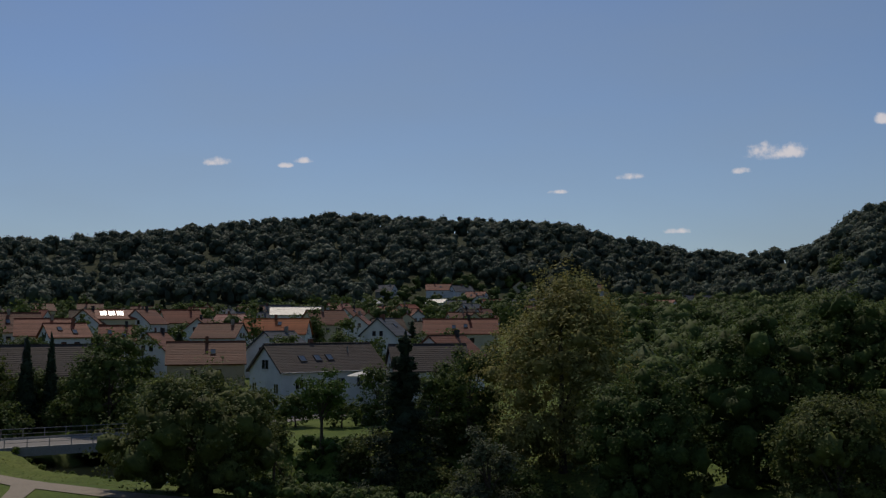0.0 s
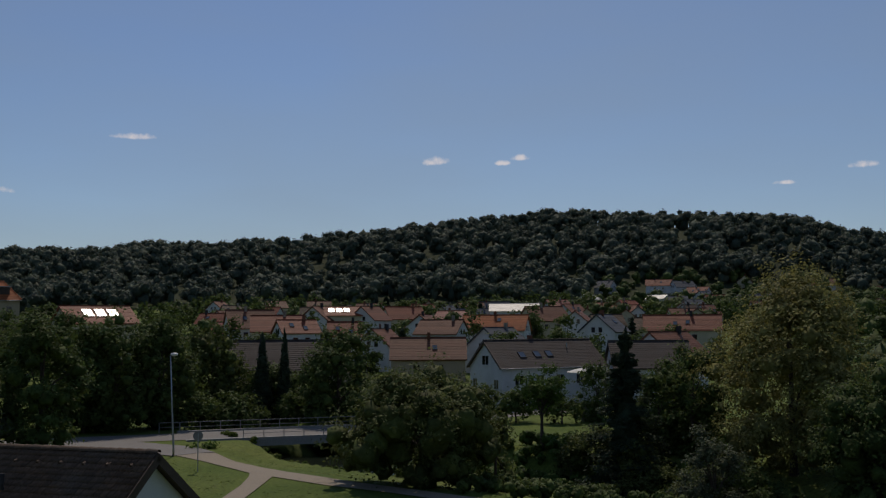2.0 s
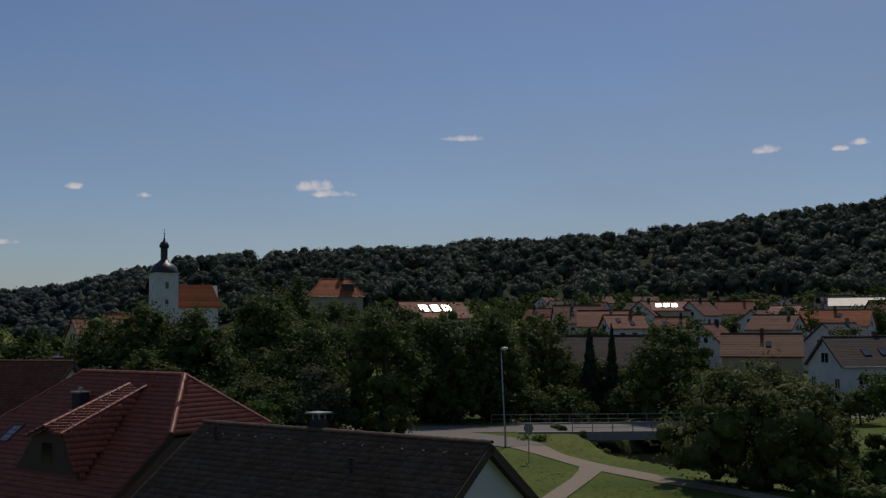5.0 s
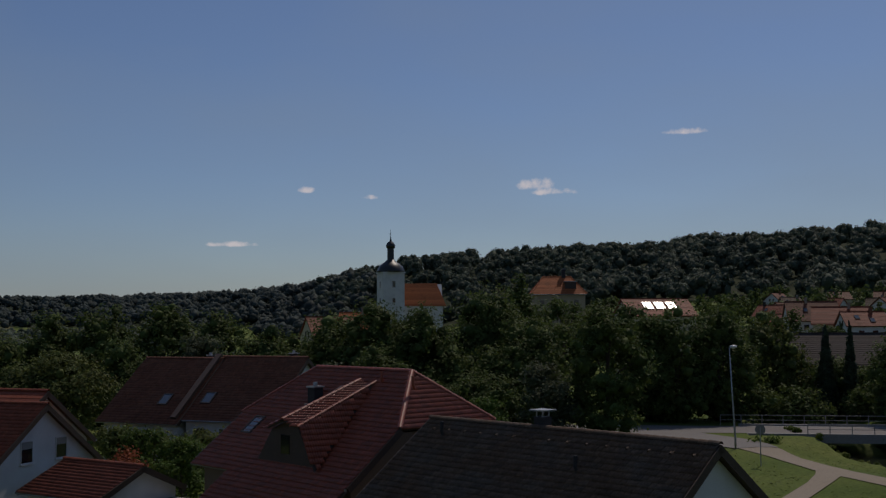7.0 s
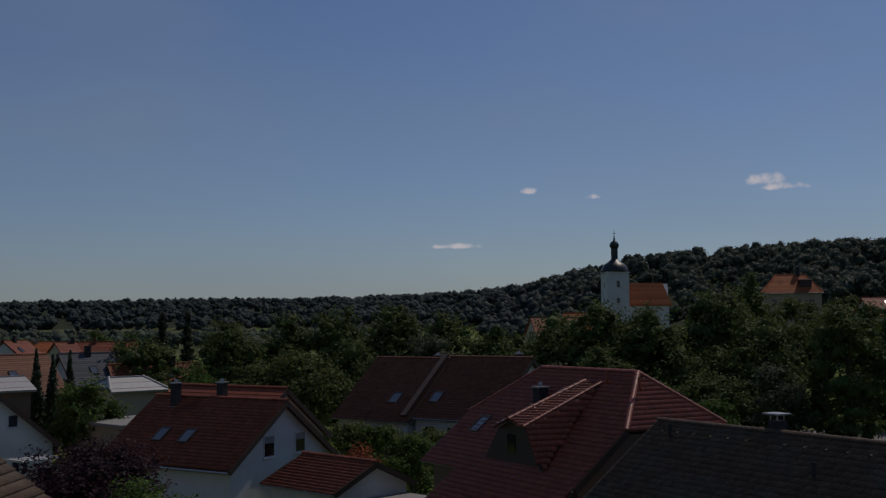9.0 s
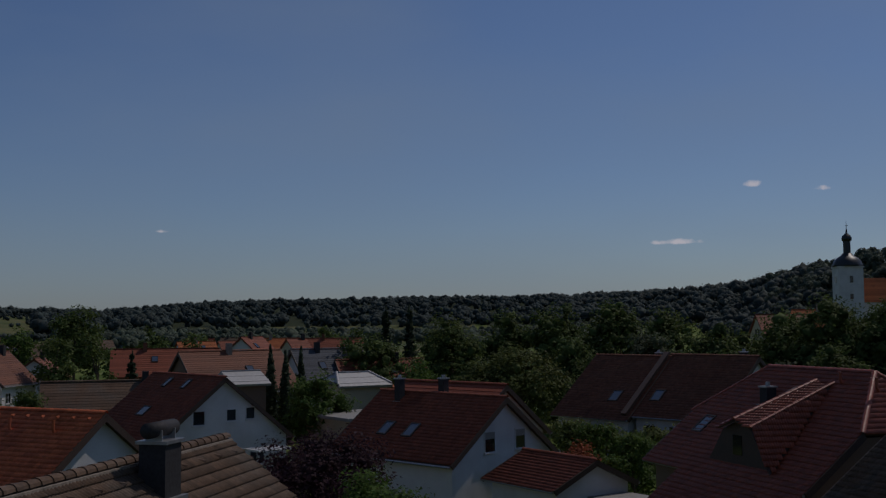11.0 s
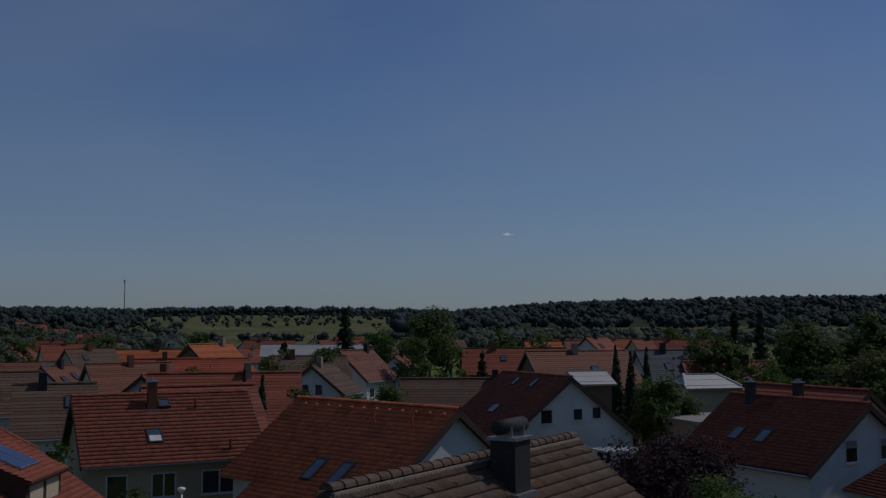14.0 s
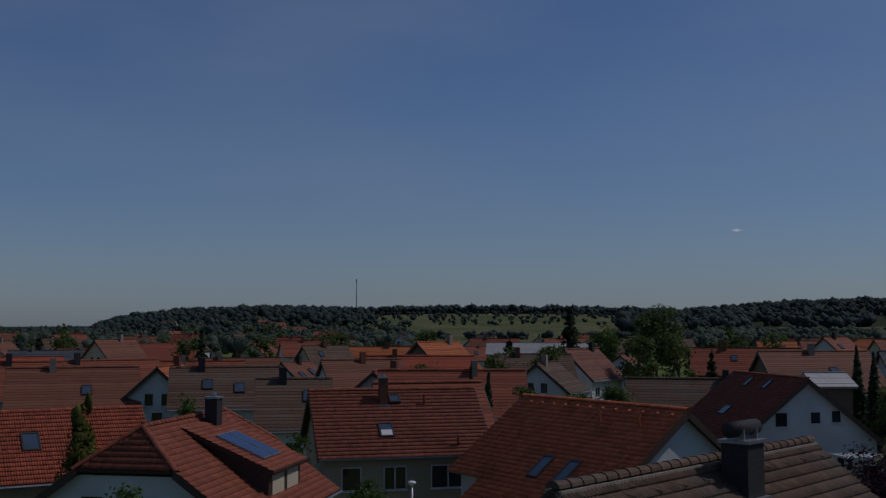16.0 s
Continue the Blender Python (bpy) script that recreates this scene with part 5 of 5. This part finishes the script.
def tree(kind, x, y, H, R, rg):
    g = float(height(x, y))
    dist = math.hypot(x, y)
    leaf = max(0.085, 0.0016 * dist)
    names = {"round": ("tree", "round", "leafy green deciduous tree with a full crown"), "oak": ("tree", "round", "tall dark green deciduous tree with an open crown"), "yellow": ("tree", "yellow", "large olive-yellow tree with fine light foliage"),
             "light": ("tree", "light", "small light green deciduous tree"), "lit": ("tree", "light", "round light green garden tree"), "young": ("tree", "light", "young light green tree on a thin trunk in the grass"),
             "willow": ("willow", "bush", "green weeping willow with hanging branches"), "spruce": ("conifer", "spruce", "dark spruce with drooping tiered branches"),
             "cypress": ("conifer", "spruce", "narrow dark columnar conifer"), "thuja": ("conifer", "thuja", "yellow-green conical garden conifer"), "purple": ("tree", "purple", "dark purple-leaved plum tree"),
             "bush": ("bush", "bush", "broad dense green bush on the river bank"), "bushsmall": ("bush", "light", "small light green leafy garden bush"), "shrub_silver": ("bush", "silver", "dense silvery grey-green leafy shrub"),
             "yellowshrub": ("bush", "bush", "large olive-green shrub with loose foliage"), "redshrub": ("bush", "red", "orange-red flowering garden shrub"), "yellowflower": ("bush", "flower", "bright yellow flowering shrub"), "frontshrub": ("bush", "light", "light green leafy garden shrub")}
    name, leafkind, label = names[kind]
    ob = thing(name, pose(x, y, g, 0, 0, rg.uniform(0, 360)), label, name)
    if kind in ("spruce", "cypress", "thuja"):
        if kind == "spruce":
            # drooping boughs in whorls, each a flat fan of hanging twigs
            tiers = max(8, int(H * 1.25))
            zt = np.repeat((np.arange(tiers) + rg.uniform(-0.3, 0.3, tiers)) / tiers, 9)
            a = rg.uniform(0, 2 * np.pi, len(zt))
            ln = R * 1.12 * np.clip(1 - zt, 0.03, 1) ** 0.9 * rg.uniform(0.6, 1.12, len(zt))
            per = int(np.clip(H * R * 5.0 / (leaf * leaf) / len(zt), 10, 95))
            t = np.sqrt(rg.uniform(0.03, 1, (len(zt), per)))
            r = t * ln[:, None]
            aa = a[:, None] + rg.normal(0, 0.16, t.shape)
            hang = rg.uniform(0, 1, t.shape) ** 2 * 0.06 * H * (1 - 0.5 * t)
            z = 0.5 + zt[:, None] * (H - 0.5) - 0.3 * r + 0.16 * r * t - hang
            P = np.stack([np.cos(aa) * r, np.sin(aa) * r, np.maximum(z, 0.1)], -1).reshape(-1, 3)
            nn = np.stack([np.cos(aa) * 0.5, np.sin(aa) * 0.5, np.full(t.shape, 0.7)], -1).reshape(-1, 3)
            core = 0.3
        else:
            n = int(np.clip(2.2 * H * R / (leaf * leaf), 400, 9000))
            z = 1 - np.sqrt(rg.uniform(0, 1, n))
            a = rg.uniform(0, 2 * np.pi, n)
            prof = np.where(z < 0.15, 0.75 + z * 1.6, 1.0 * (1 - (np.clip(z - 0.15, 0, 1) / 0.85) ** (1.6 if kind == "cypress" else 1.25)))
            rr = R * prof * rg.uniform(0.78, 1.1, n) * (1 + 0.12 * np.sin(a * 5 + z * 17))
            P = np.stack([np.cos(a) * rr, np.sin(a) * rr, 0.2 + z * (H - 0.2)], 1)
            nn = np.stack([np.cos(a), np.sin(a), np.full(n, 0.4)], 1)
            core = 0.72
        # the dense inner cone that the twigs hang on
        zs = np.linspace(0.02, 0.94, 24)
        pr = np.where(zs < 0.15, 0.75 + zs * 1.6, 1 - (np.clip(zs - 0.15, 0, 1) / 0.85) ** (1.6 if kind == "cypress" else 1.1))
        CC = np.stack([rg.normal(0, 0.06 * R, 24), rg.normal(0, 0.06 * R, 24), 0.2 + zs * H], 1)
        cr = np.stack([R * core * pr + 0.05] * 2 + [np.full(24, H / 24 * 1.1)], 1)
        part("crown", joined("crown", LEAF[leafkind], leaf_tris(P, nn, leaf, rg, 1.3), clumps(CC, cr, rg, 0.35, 2)), None, ob)
        part("trunk", Geo().tube([(0, 0, -0.4), (0, 0, H * 0.92)], [0.05 + H * 0.016, 0.02], 7), BARK, ob)
        return
    low = {"bush": 0.02, "bushsmall": 0.05, "shrub_silver": 0.05, "yellowshrub": 0.08, "redshrub": 0.05, "yellowflower": 0.1, "frontshrub": 0.1, "young": 0.42, "light": 0.22, "lit": 0.12, "oak": 0.2, "purple": 0.1, "yellow": 0.03, "willow": 0.12}.get(kind, 0.04)
    z0 = H * low
    area = 4 * math.pi * R * (R + (H - z0) / 2) / 2
    open_crown = kind in ("yellow", "young", "oak", "light", "yellowshrub", "purple")
    n = int(np.clip(area * 0.95 / (leaf * leaf), 140, 34000 if kind == "yellow" else 16500))
    lobes = int(np.clip(area / 3.5, 14, 24 if dist > 180 else 130))
    C, lr = crown_lobes(rg, R, -0.15 * H if low <= 0.05 else z0, H, lobes)
    keep = C[:, 2] > -0.2 * lr
    C, lr = C[keep], lr[keep]
    P, nn = crown_leaves(rg, C, lr, n, 0.1 + 1.3 * leaf)
    if kind == "willow":
        P[:, 2] -= rg.uniform(0, 1, len(P)) ** 1.5 * H * 0.3 * np.clip(np.hypot(P[:, 0], P[:, 1]) / R, 0.2, 1)
        nn[:, 2] *= 0.2
    up = P[:, 2] > 0.05
    rad = np.repeat((lr * (0.25 if open_crown else 0.42))[:, None], 3, 1)
    part("crown", joined("crown", LEAF[leafkind], leaf_tris(P[up], nn[up], leaf, rg), clumps(C, rad, rg, 0.4, 2 if dist < 130 else 1)), None, ob)
    part("trunk", trunk_geo(rg, max(z0, 0) + (H - max(z0, 0)) * 0.55, 0.05 + H * 0.016, C), BARK, ob)


TREES = [
    ("round", -114.5, 170.0, 16.8, 7.5),
    ("round", -129.0, 190.0, 14.2, 6.2),
    ("round", -137.5, 187.0, 13.8, 5.6),
    ("round", -121.5, 196.0, 14.0, 5.6),
    ("round", -115.7, 163.1, 15.4, 6.3),
    ("round", -79.9, 144.4, 14.6, 5.6),
    ("round", -86.4, 146.4, 14.9, 4.9),
    ("round", -129.5, 125.0, 13.9, 5.6),
    ("round", -126.3, 135.2, 13.9, 6.7),
    ("round", -23.7, 140.0, 5.0, 3.3),
    ("round", -18.5, 136.8, 4.3, 2.9),
    ("round", -12.6, 135.4, 3.7, 2.8),
    ("round", -52.3, 140.6, 7.8, 5.1),
    ("round", -46.9, 140.4, 7.1, 4.6),
    ("round", -57.7, 138.5, 7.9, 5.1),
    ("round", -32.2, 146.5, 6.8, 5.1),
    ("round", -8.6, 139.7, 7.7, 3.3),
    ("round", 1.6, 150.0, 7.4, 3.9),
    ("bushsmall", -45.8, 103.3, 0.5, 1.1),
    ("bush", -5.9, 103.8, 3.5, 3.3),
    ("bush", -1.0, 96.0, 3.1, 3.8),
    ("bush", 4.6, 91.9, 4.5, 3.8),
    ("bush", -2.3, 99.0, 5.3, 3.4),
    ("round", 5.2, 87.8, 4.7, 4.6),
    ("round", -67.3, 118.2, 5.0, 5.3),
    ("round", -58.9, 124.8, 5.8, 5.4),
    ("round", -53.9, 129.2, 3.9, 4.7),
    ("round", -73.3, 93.8, 6.7, 6.5),
    ("round", -76.7, 87.0, 6.4, 6.0),
    ("round", -45.7, 134.4, 3.8, 4.1),
    ("bush", -14.1, 90.9, 6.7, 2.2),
    ("round", -70.1, 46.3, 4.5, 2.4),
    ("round", -64.1, 47.9, 4.0, 2.3),
    ("round", -73.4, 102.4, 13.2, 5.3),
    ("round", -66.4, 116.4, 13.3, 4.2),
    ("round", -77.5, 94.2, 9.0, 5.1),
    ("round", -74.3, 99.3, 10.2, 4.8),
    ("round", -0.5, 106.0, 8.6, 3.3),
    ("round", -87.1, 76.7, 9.2, 4.5),
    ("round", -82.8, 106.6, 17.0, 7.4),
    ("round", -82.4, 94.0, 14.4, 5.2),
    ("round", -88.6, 92.4, 15.4, 5.7),
    ("shrub_silver", -64.2, 91.8, 8.3, 3.5),
    ("round", -59.4, 96.1, 14.0, 4.7),
    ("round", -63.4, 118.1, 14.9, 5.2),
    ("round", -60.4, 122.9, 14.4, 5.4),
    ("willow", -59.7, 137.6, 16.5, 5.1),
    ("cypress", -52.1, 136.4, 12.6, 1.5),
    ("cypress", -49.4, 137.4, 12.0, 1.0),
    ("round", -40.3, 132.0, 12.7, 5.2),
    ("round", -52.8, 128.6, 7.5, 4.3),
    ("bush", -19.1, 83.8, 10.4, 7.7),
    ("young", -12.1, 108.3, 8.7, 2.7),
    ("spruce", -3.6, 99.9, 15.3, 4.9),
    ("round", 2.4, 104.0, 10.7, 3.5),
    ("round", -111.9, 153.6, 19.2, 3.5),
    ("yellow", 10.6, 97.5, 19.4, 7.9),
    ("round", 15.2, 84.6, 12.5, 5.6),
    ("round", 25.2, 88.5, 15.2, 7.2),
    ("round", 33.6, 89.9, 15.9, 6.5),
    ("round", 38.1, 81.5, 15.3, 6.1),
    ("shrub_silver", 3.3, 83.9, 7.4, 2.8),
    ("bush", 25.8, 71.5, 9.8, 5.1),
    ("round", 0.9, 110.0, 9.4, 3.2),
    ("bush", -8.8, 103.6, 4.0, 1.9),
    ("round", -129.1, 54.1, 11.2, 5.8),
    ("spruce", -137.6, 59.8, 14.4, 2.3),
    ("spruce", -136.2, 62.8, 14.6, 2.3),
    ("round", -123.0, 62.6, 13.5, 5.4),
    ("round", -123.3, 70.5, 14.1, 4.8),
    ("round", -118.0, 75.4, 14.9, 5.5),
    ("round", -114.0, 81.2, 15.4, 5.1),
    ("round", -101.8, 67.3, 10.5, 5.1),
    ("round", -108.6, 85.2, 14.1, 5.0),
    ("yellowshrub", -96.4, 57.0, 10.0, 5.0),
    ("yellowshrub", -98.5, 53.2, 8.5, 3.5),
    ("round", -96.9, 83.6, 12.9, 5.3),
    ("shrub_silver", -95.5, 72.6, 11.4, 3.8),
    ("round", -94.9, 91.8, 14.0, 5.8),
    ("round", -85.3, 95.5, 14.2, 5.0),
    ("round", -81.3, 85.5, 10.3, 4.3),
    ("shrub_silver", -72.1, 69.3, 8.6, 2.9),
    ("bushsmall", -55.8, 70.6, 6.1, 2.6),
    ("light", -86.9, 40.9, 8.6, 2.0),
    ("bushsmall", -56.4, 41.5, 5.2, 1.6),
    ("bushsmall", -53.7, 38.3, 4.1, 1.0),
    ("redshrub", -56.6, 37.7, 4.6, 1.6),
    ("bush", -68.0, 51.6, 4.0, 2.2),
    ("bush", -71.6, 50.6, 3.8, 2.3),
    ("bush", -75.6, 49.2, 4.0, 2.4),
    ("bushsmall", -65.6, 45.8, 4.9, 2.1),
    ("spruce", -229.6, 13.6, 16.3, 3.6),
    ("oak", -188.3, 25.7, 14.9, 5.4),
    ("oak", -148.9, 18.0, 10.8, 2.7),
    ("light", -169.3, 15.4, 11.8, 2.7),
    ("round", -149.9, 6.3, 9.3, 2.9),
    ("spruce", -147.5, 27.5, 8.6, 1.8),
    ("oak", -158.1, 24.8, 10.7, 2.5),
    ("cypress", -106.8, 33.7, 9.9, 0.9),
    ("cypress", -104.4, 34.5, 9.4, 0.9),
    ("cypress", -105.9, 36.6, 9.7, 0.8),
    ("lit", -86.5, 31.4, 8.1, 3.1),
    ("purple", -43.1, 15.9, 7.7, 4.0),
    ("frontshrub", -33.2, 13.9, 7.3, 2.0),
    ("purple", -50.0, 17.5, 6.6, 2.6),
    ("light", -90.6, 42.4, 8.8, 2.1),
    ("round", -130.0, -0.5, 8.9, 2.0),
    ("oak", -119.7, -8.7, 7.8, 1.9),
    ("thuja", -45.6, -18.0, 8.9, 1.8),
    ("round", -165.7, -37.8, 10.7, 3.0),
    ("yellowflower", -126.3, -20.7, 7.1, 1.3),
    ("cypress", -82.0, -2.6, 9.0, 0.4),
    ("cypress", -78.0, -1.2, 8.7, 0.5),
    ("round", -140.0, -0.3, 9.0, 2.6),
    ("spruce", -211.7, -59.9, 11.2, 2.1),
    ("round", -94.8, 5.6, 6.3, 2.2),
    ("round", -91.6, 8.7, 7.0, 2.4),
    ("round", -88.0, 1.6, 7.2, 1.4),
    ("frontshrub", -33.9, -12.1, 6.8, 0.8),
    ("bushsmall", -55.6, -6.9, 4.1, 1.3),
    ("bushsmall", -71.9, -21.3, 7.2, 0.8),
    ("bushsmall", -60.9, -11.9, 5.8, 1.0),
    ("oak", -129.9, 5.4, 9.4, 2.7),
    ("round", -254.9, 51.5, 11.2, 4.1),
    ("round", -252.5, 62.0, 10.5, 4.1),
    ("round", -229.8, 69.2, 8.7, 3.8),
    ("round", -234.4, 86.8, 11.7, 3.9),
    ("round", -185.5, 74.8, 11.2, 3.6),
]

trng = np.random.default_rng(5)
for kind, x, y, H, R in TREES:
    tree(kind, x, y, H, R, trng)

# trees between the village houses
for n, az0, az1, r0, r1 in ((150, -6, 27, 185, 540), (40, 98, 118, 180, 700), (14, 72, 98, 200, 360), (14, -24, -6, 130, 420), (22, 26, 45, 170, 300)):
    for _ in range(n):
        for _try in range(20):
            az, r = radians(trng.uniform(az0, az1)), trng.uniform(r0, r1)
            x, y = -r * math.sin(az), r * math.cos(az)
            if all((x - a) ** 2 + (y - b) ** 2 > 90 for a, b in taken):
                break
        tree("spruce" if trng.uniform() < 0.15 else "round", x, y, trng.uniform(6, 11), trng.uniform(2.2, 4.2), trng)


def woods(name, n, az0, az1, r0, r1, H, R, tris, mat, label, rg, keep=None, dense=0.11, k=5, sub=1):
    """Woods seen from afar: many small crowns of loose leaf faces in one mesh."""
    az, r = np.radians(rg.uniform(az0, az1, n)), np.sqrt(rg.uniform(0, 1, n))
    d = np.interp(np.degrees(az), C_AZ, C_D)
    lo, hi = (r0 * d, r1 * d) if r1 < 5 else (np.full(n, r0), np.full(n, r1))
    r = np.sqrt(lo * lo + (hi * hi - lo * lo) * rg.uniform(0, 1, n))
    if keep is not None:
        ok = keep(np.degrees(az), r / d)
        az, r = az[ok], r[ok]
    n = len(az)
    x, y = -r * np.sin(az), r * np.cos(az)
    z = height(x, y)
    hh, rr = H * rg.uniform(0.7, 1.2, n), R * rg.uniform(0.65, 1.3, n)
    C = np.stack([x, y, z + hh * 0.45], 1)
    d3 = unit(rg, n * k)
    d3[:, 2] = np.abs(d3[:, 2]) * 0.9 - 0.15
    lob = np.repeat(C, k, 0) + d3 * np.repeat(np.stack([rr * 0.55, rr * 0.55, hh * 0.34], 1), k, 0)
    lr = np.repeat(rr, k)[:, None] * rg.uniform(0.42, 0.68, (n * k, 1)) * np.array([1, 1, 1.0])
    pick = rg.integers(0, n * k, n * tris)
    q = unit(rg, n * tris)
    q[:, 2] = np.abs(q[:, 2]) * 1.1 - 0.2
    pieces = [leaf_tris(lob[pick] + q * lr[pick] * rg.uniform(0.72, 1.12, (n * tris, 1)), q * 1.2 + np.array([0, 0, 0.4]), R * dense, rg), clumps(lob, lr * 0.74, rg, 0.35, sub)]
    # the stem and lower boughs that carry each crown
    pieces.append(clumps(np.stack([x, y, z + hh * 0.22], 1), np.stack([rr * 0.5, rr * 0.5, hh * 0.3], 1), rg, 0.2, 1))
    ob = new(name, joined(name, mat, *pieces))
    tagged(ob, label, "woods", kind="stuff")


wr = np.random.default_rng(8)
# hill and distant woods take the leaf colours with haze mixed in
woods("hill_woods", 2050, -26, 47, 0.64, 1.03, 15, 6.2, 130, LEAF["hazyforest"], "dense mixed deciduous woods covering the hill", wr, dense=0.145, keep=lambda a, r: ~((a > -9) & (a < 4) & (r < 0.73)))
woods("hill_woods", 1400, 44, 84, 0.62, 1.02, 13, 9.5, 34, LEAF["hazyfarforest"], "distant wooded ridge", wr, k=4)
woods("hill_woods", 620, 80, 111, 0.97, 1.04, 12, 8, 38, LEAF["hazyfarforest"], "line of woods along the far ridge", wr, k=3)
woods("hill_woods", 420, 97, 111, 0.72, 1.0, 12, 7, 38, LEAF["hazyfarforest"], "woods on the slope below the ridge", wr, k=3)
woods("hill_woods", 80, 80, 98, 0.52, 0.57, 6, 5, 30, LEAF["hazyfarforest"], "hedge and trees at the foot of the meadow", wr, k=3)
woods("hill_woods", 420, 52, 83, 430, 1150, 9, 6, 40, LEAF["hazyforest"], "trees and hedges between far fields", wr)
woods("meadow_bushes", 260, 80, 98, 0.72, 0.98, 4.5, 3.2, 26, LEAF["hazyfarforest"], "scattered bushes on the dry meadow slope", wr, k=3)
woods("hill_woods", 260, 104, 122, 0.55, 0.9, 9, 6, 30, LEAF["hazyfarforest"], "trees between the far houses", wr, k=3)
woods("hill_woods", 620, 95, 117, 330, 1080, 8, 4.6, 60, LEAF["hazyforest"], "garden trees between the far village houses", wr, k=3)
woods("valley_trees", 150, -11, 5, 420, 680, 8, 4.2, 90, LEAF["round"], "garden trees round the houses under the hill", wr, k=4)
woods("valley_trees", 330, -25, -7.5, 135, 640, 8.5, 5.2, 380, LEAF["round"], "belt of deciduous trees behind the river bank", wr, dense=0.08, k=6)
woods("valley_trees", 150, -7, 24, 300, 560, 7.5, 4.0, 200, LEAF["round"], "garden trees between the village houses", wr)
woods("bank_weeds", 900, 11, 23, 96, 135, 0.7, 0.45, 46, LEAF["turf"], "rough grass and weeds on the river bank by the bridge", wr, keep=lambda a, r: np.abs(r * 900 - (101.5 + (a - 13.7) * 2.83)) < 2.6, dense=0.3)
woods("bank_shrubs", 160, -4, 12, 95, 112, 1.6, 0.9, 40, LEAF["light"], "low weeds and shrubs along the river bank", wr, keep=lambda a, r: (a < 40), dense=0.25)
woods("bank_shrubs", 150, -14, 11, 78, 94, 1.3, 0.8, 40, LEAF["round"], "rough weeds on the near river bank", wr, keep=lambda a, r: (a < 3) | (r < 0.1), dense=0.25)


def grass_tufts(n, az0, az1, r0, r1):
    rg = np.random.default_rng(21)
    az, r = np.radians(rg.uniform(az0, az1, n)), np.sqrt(rg.uniform(r0 * r0, r1 * r1, n))
    x, y = -r * np.sin(az), r * np.cos(az)
    lines = [[(-120, 78), (-85, 94.5), (-62, 108.3), (-46, 118), (-32, 126.3), (-24, 137), (-19.5, 149)], [(-66, 104), (-57, 103.5), (-44.5, 98.5), (-33, 87.5), (-25, 81.6), (-19.5, 78.6), (-10, 73), (8, 60)], [(-33, 87.3), (-31.2, 79.5), (-26, 58)]]
    ok = river_gap(x, y) > 6.2
    for pts, gap in zip(lines, (5.0, 3.2, 1.2)):
        for (ax, ay), (bx, by) in zip(pts, pts[1:]):
            dx, dy = bx - ax, by - ay
            s = np.clip(((x - ax) * dx + (y - ay) * dy) / (dx * dx + dy * dy), 0, 1)
            ok &= np.hypot(x - ax - s * dx, y - ay - s * dy) > gap * rg.uniform(0.85, 1.4, n)
    x, y = x[ok], y[ok]
    P = np.stack([x, y, height(x, y) + 0.04], 1)
    a = rg.uniform(0, 2 * np.pi, len(x))
    V, F = leaf_tris(P, np.stack([np.cos(a), np.sin(a), np.full(len(x), 4.0)], 1), 0.09, rg, 1.5)
    tagged(new("grass_tufts", array_mesh("grass_tufts", V, F, LEAF["turf"])), "tufts of rough grass on the lawn by the path", "grass", kind="stuff")


grass_tufts(15000, -8, 34, 62, 118)
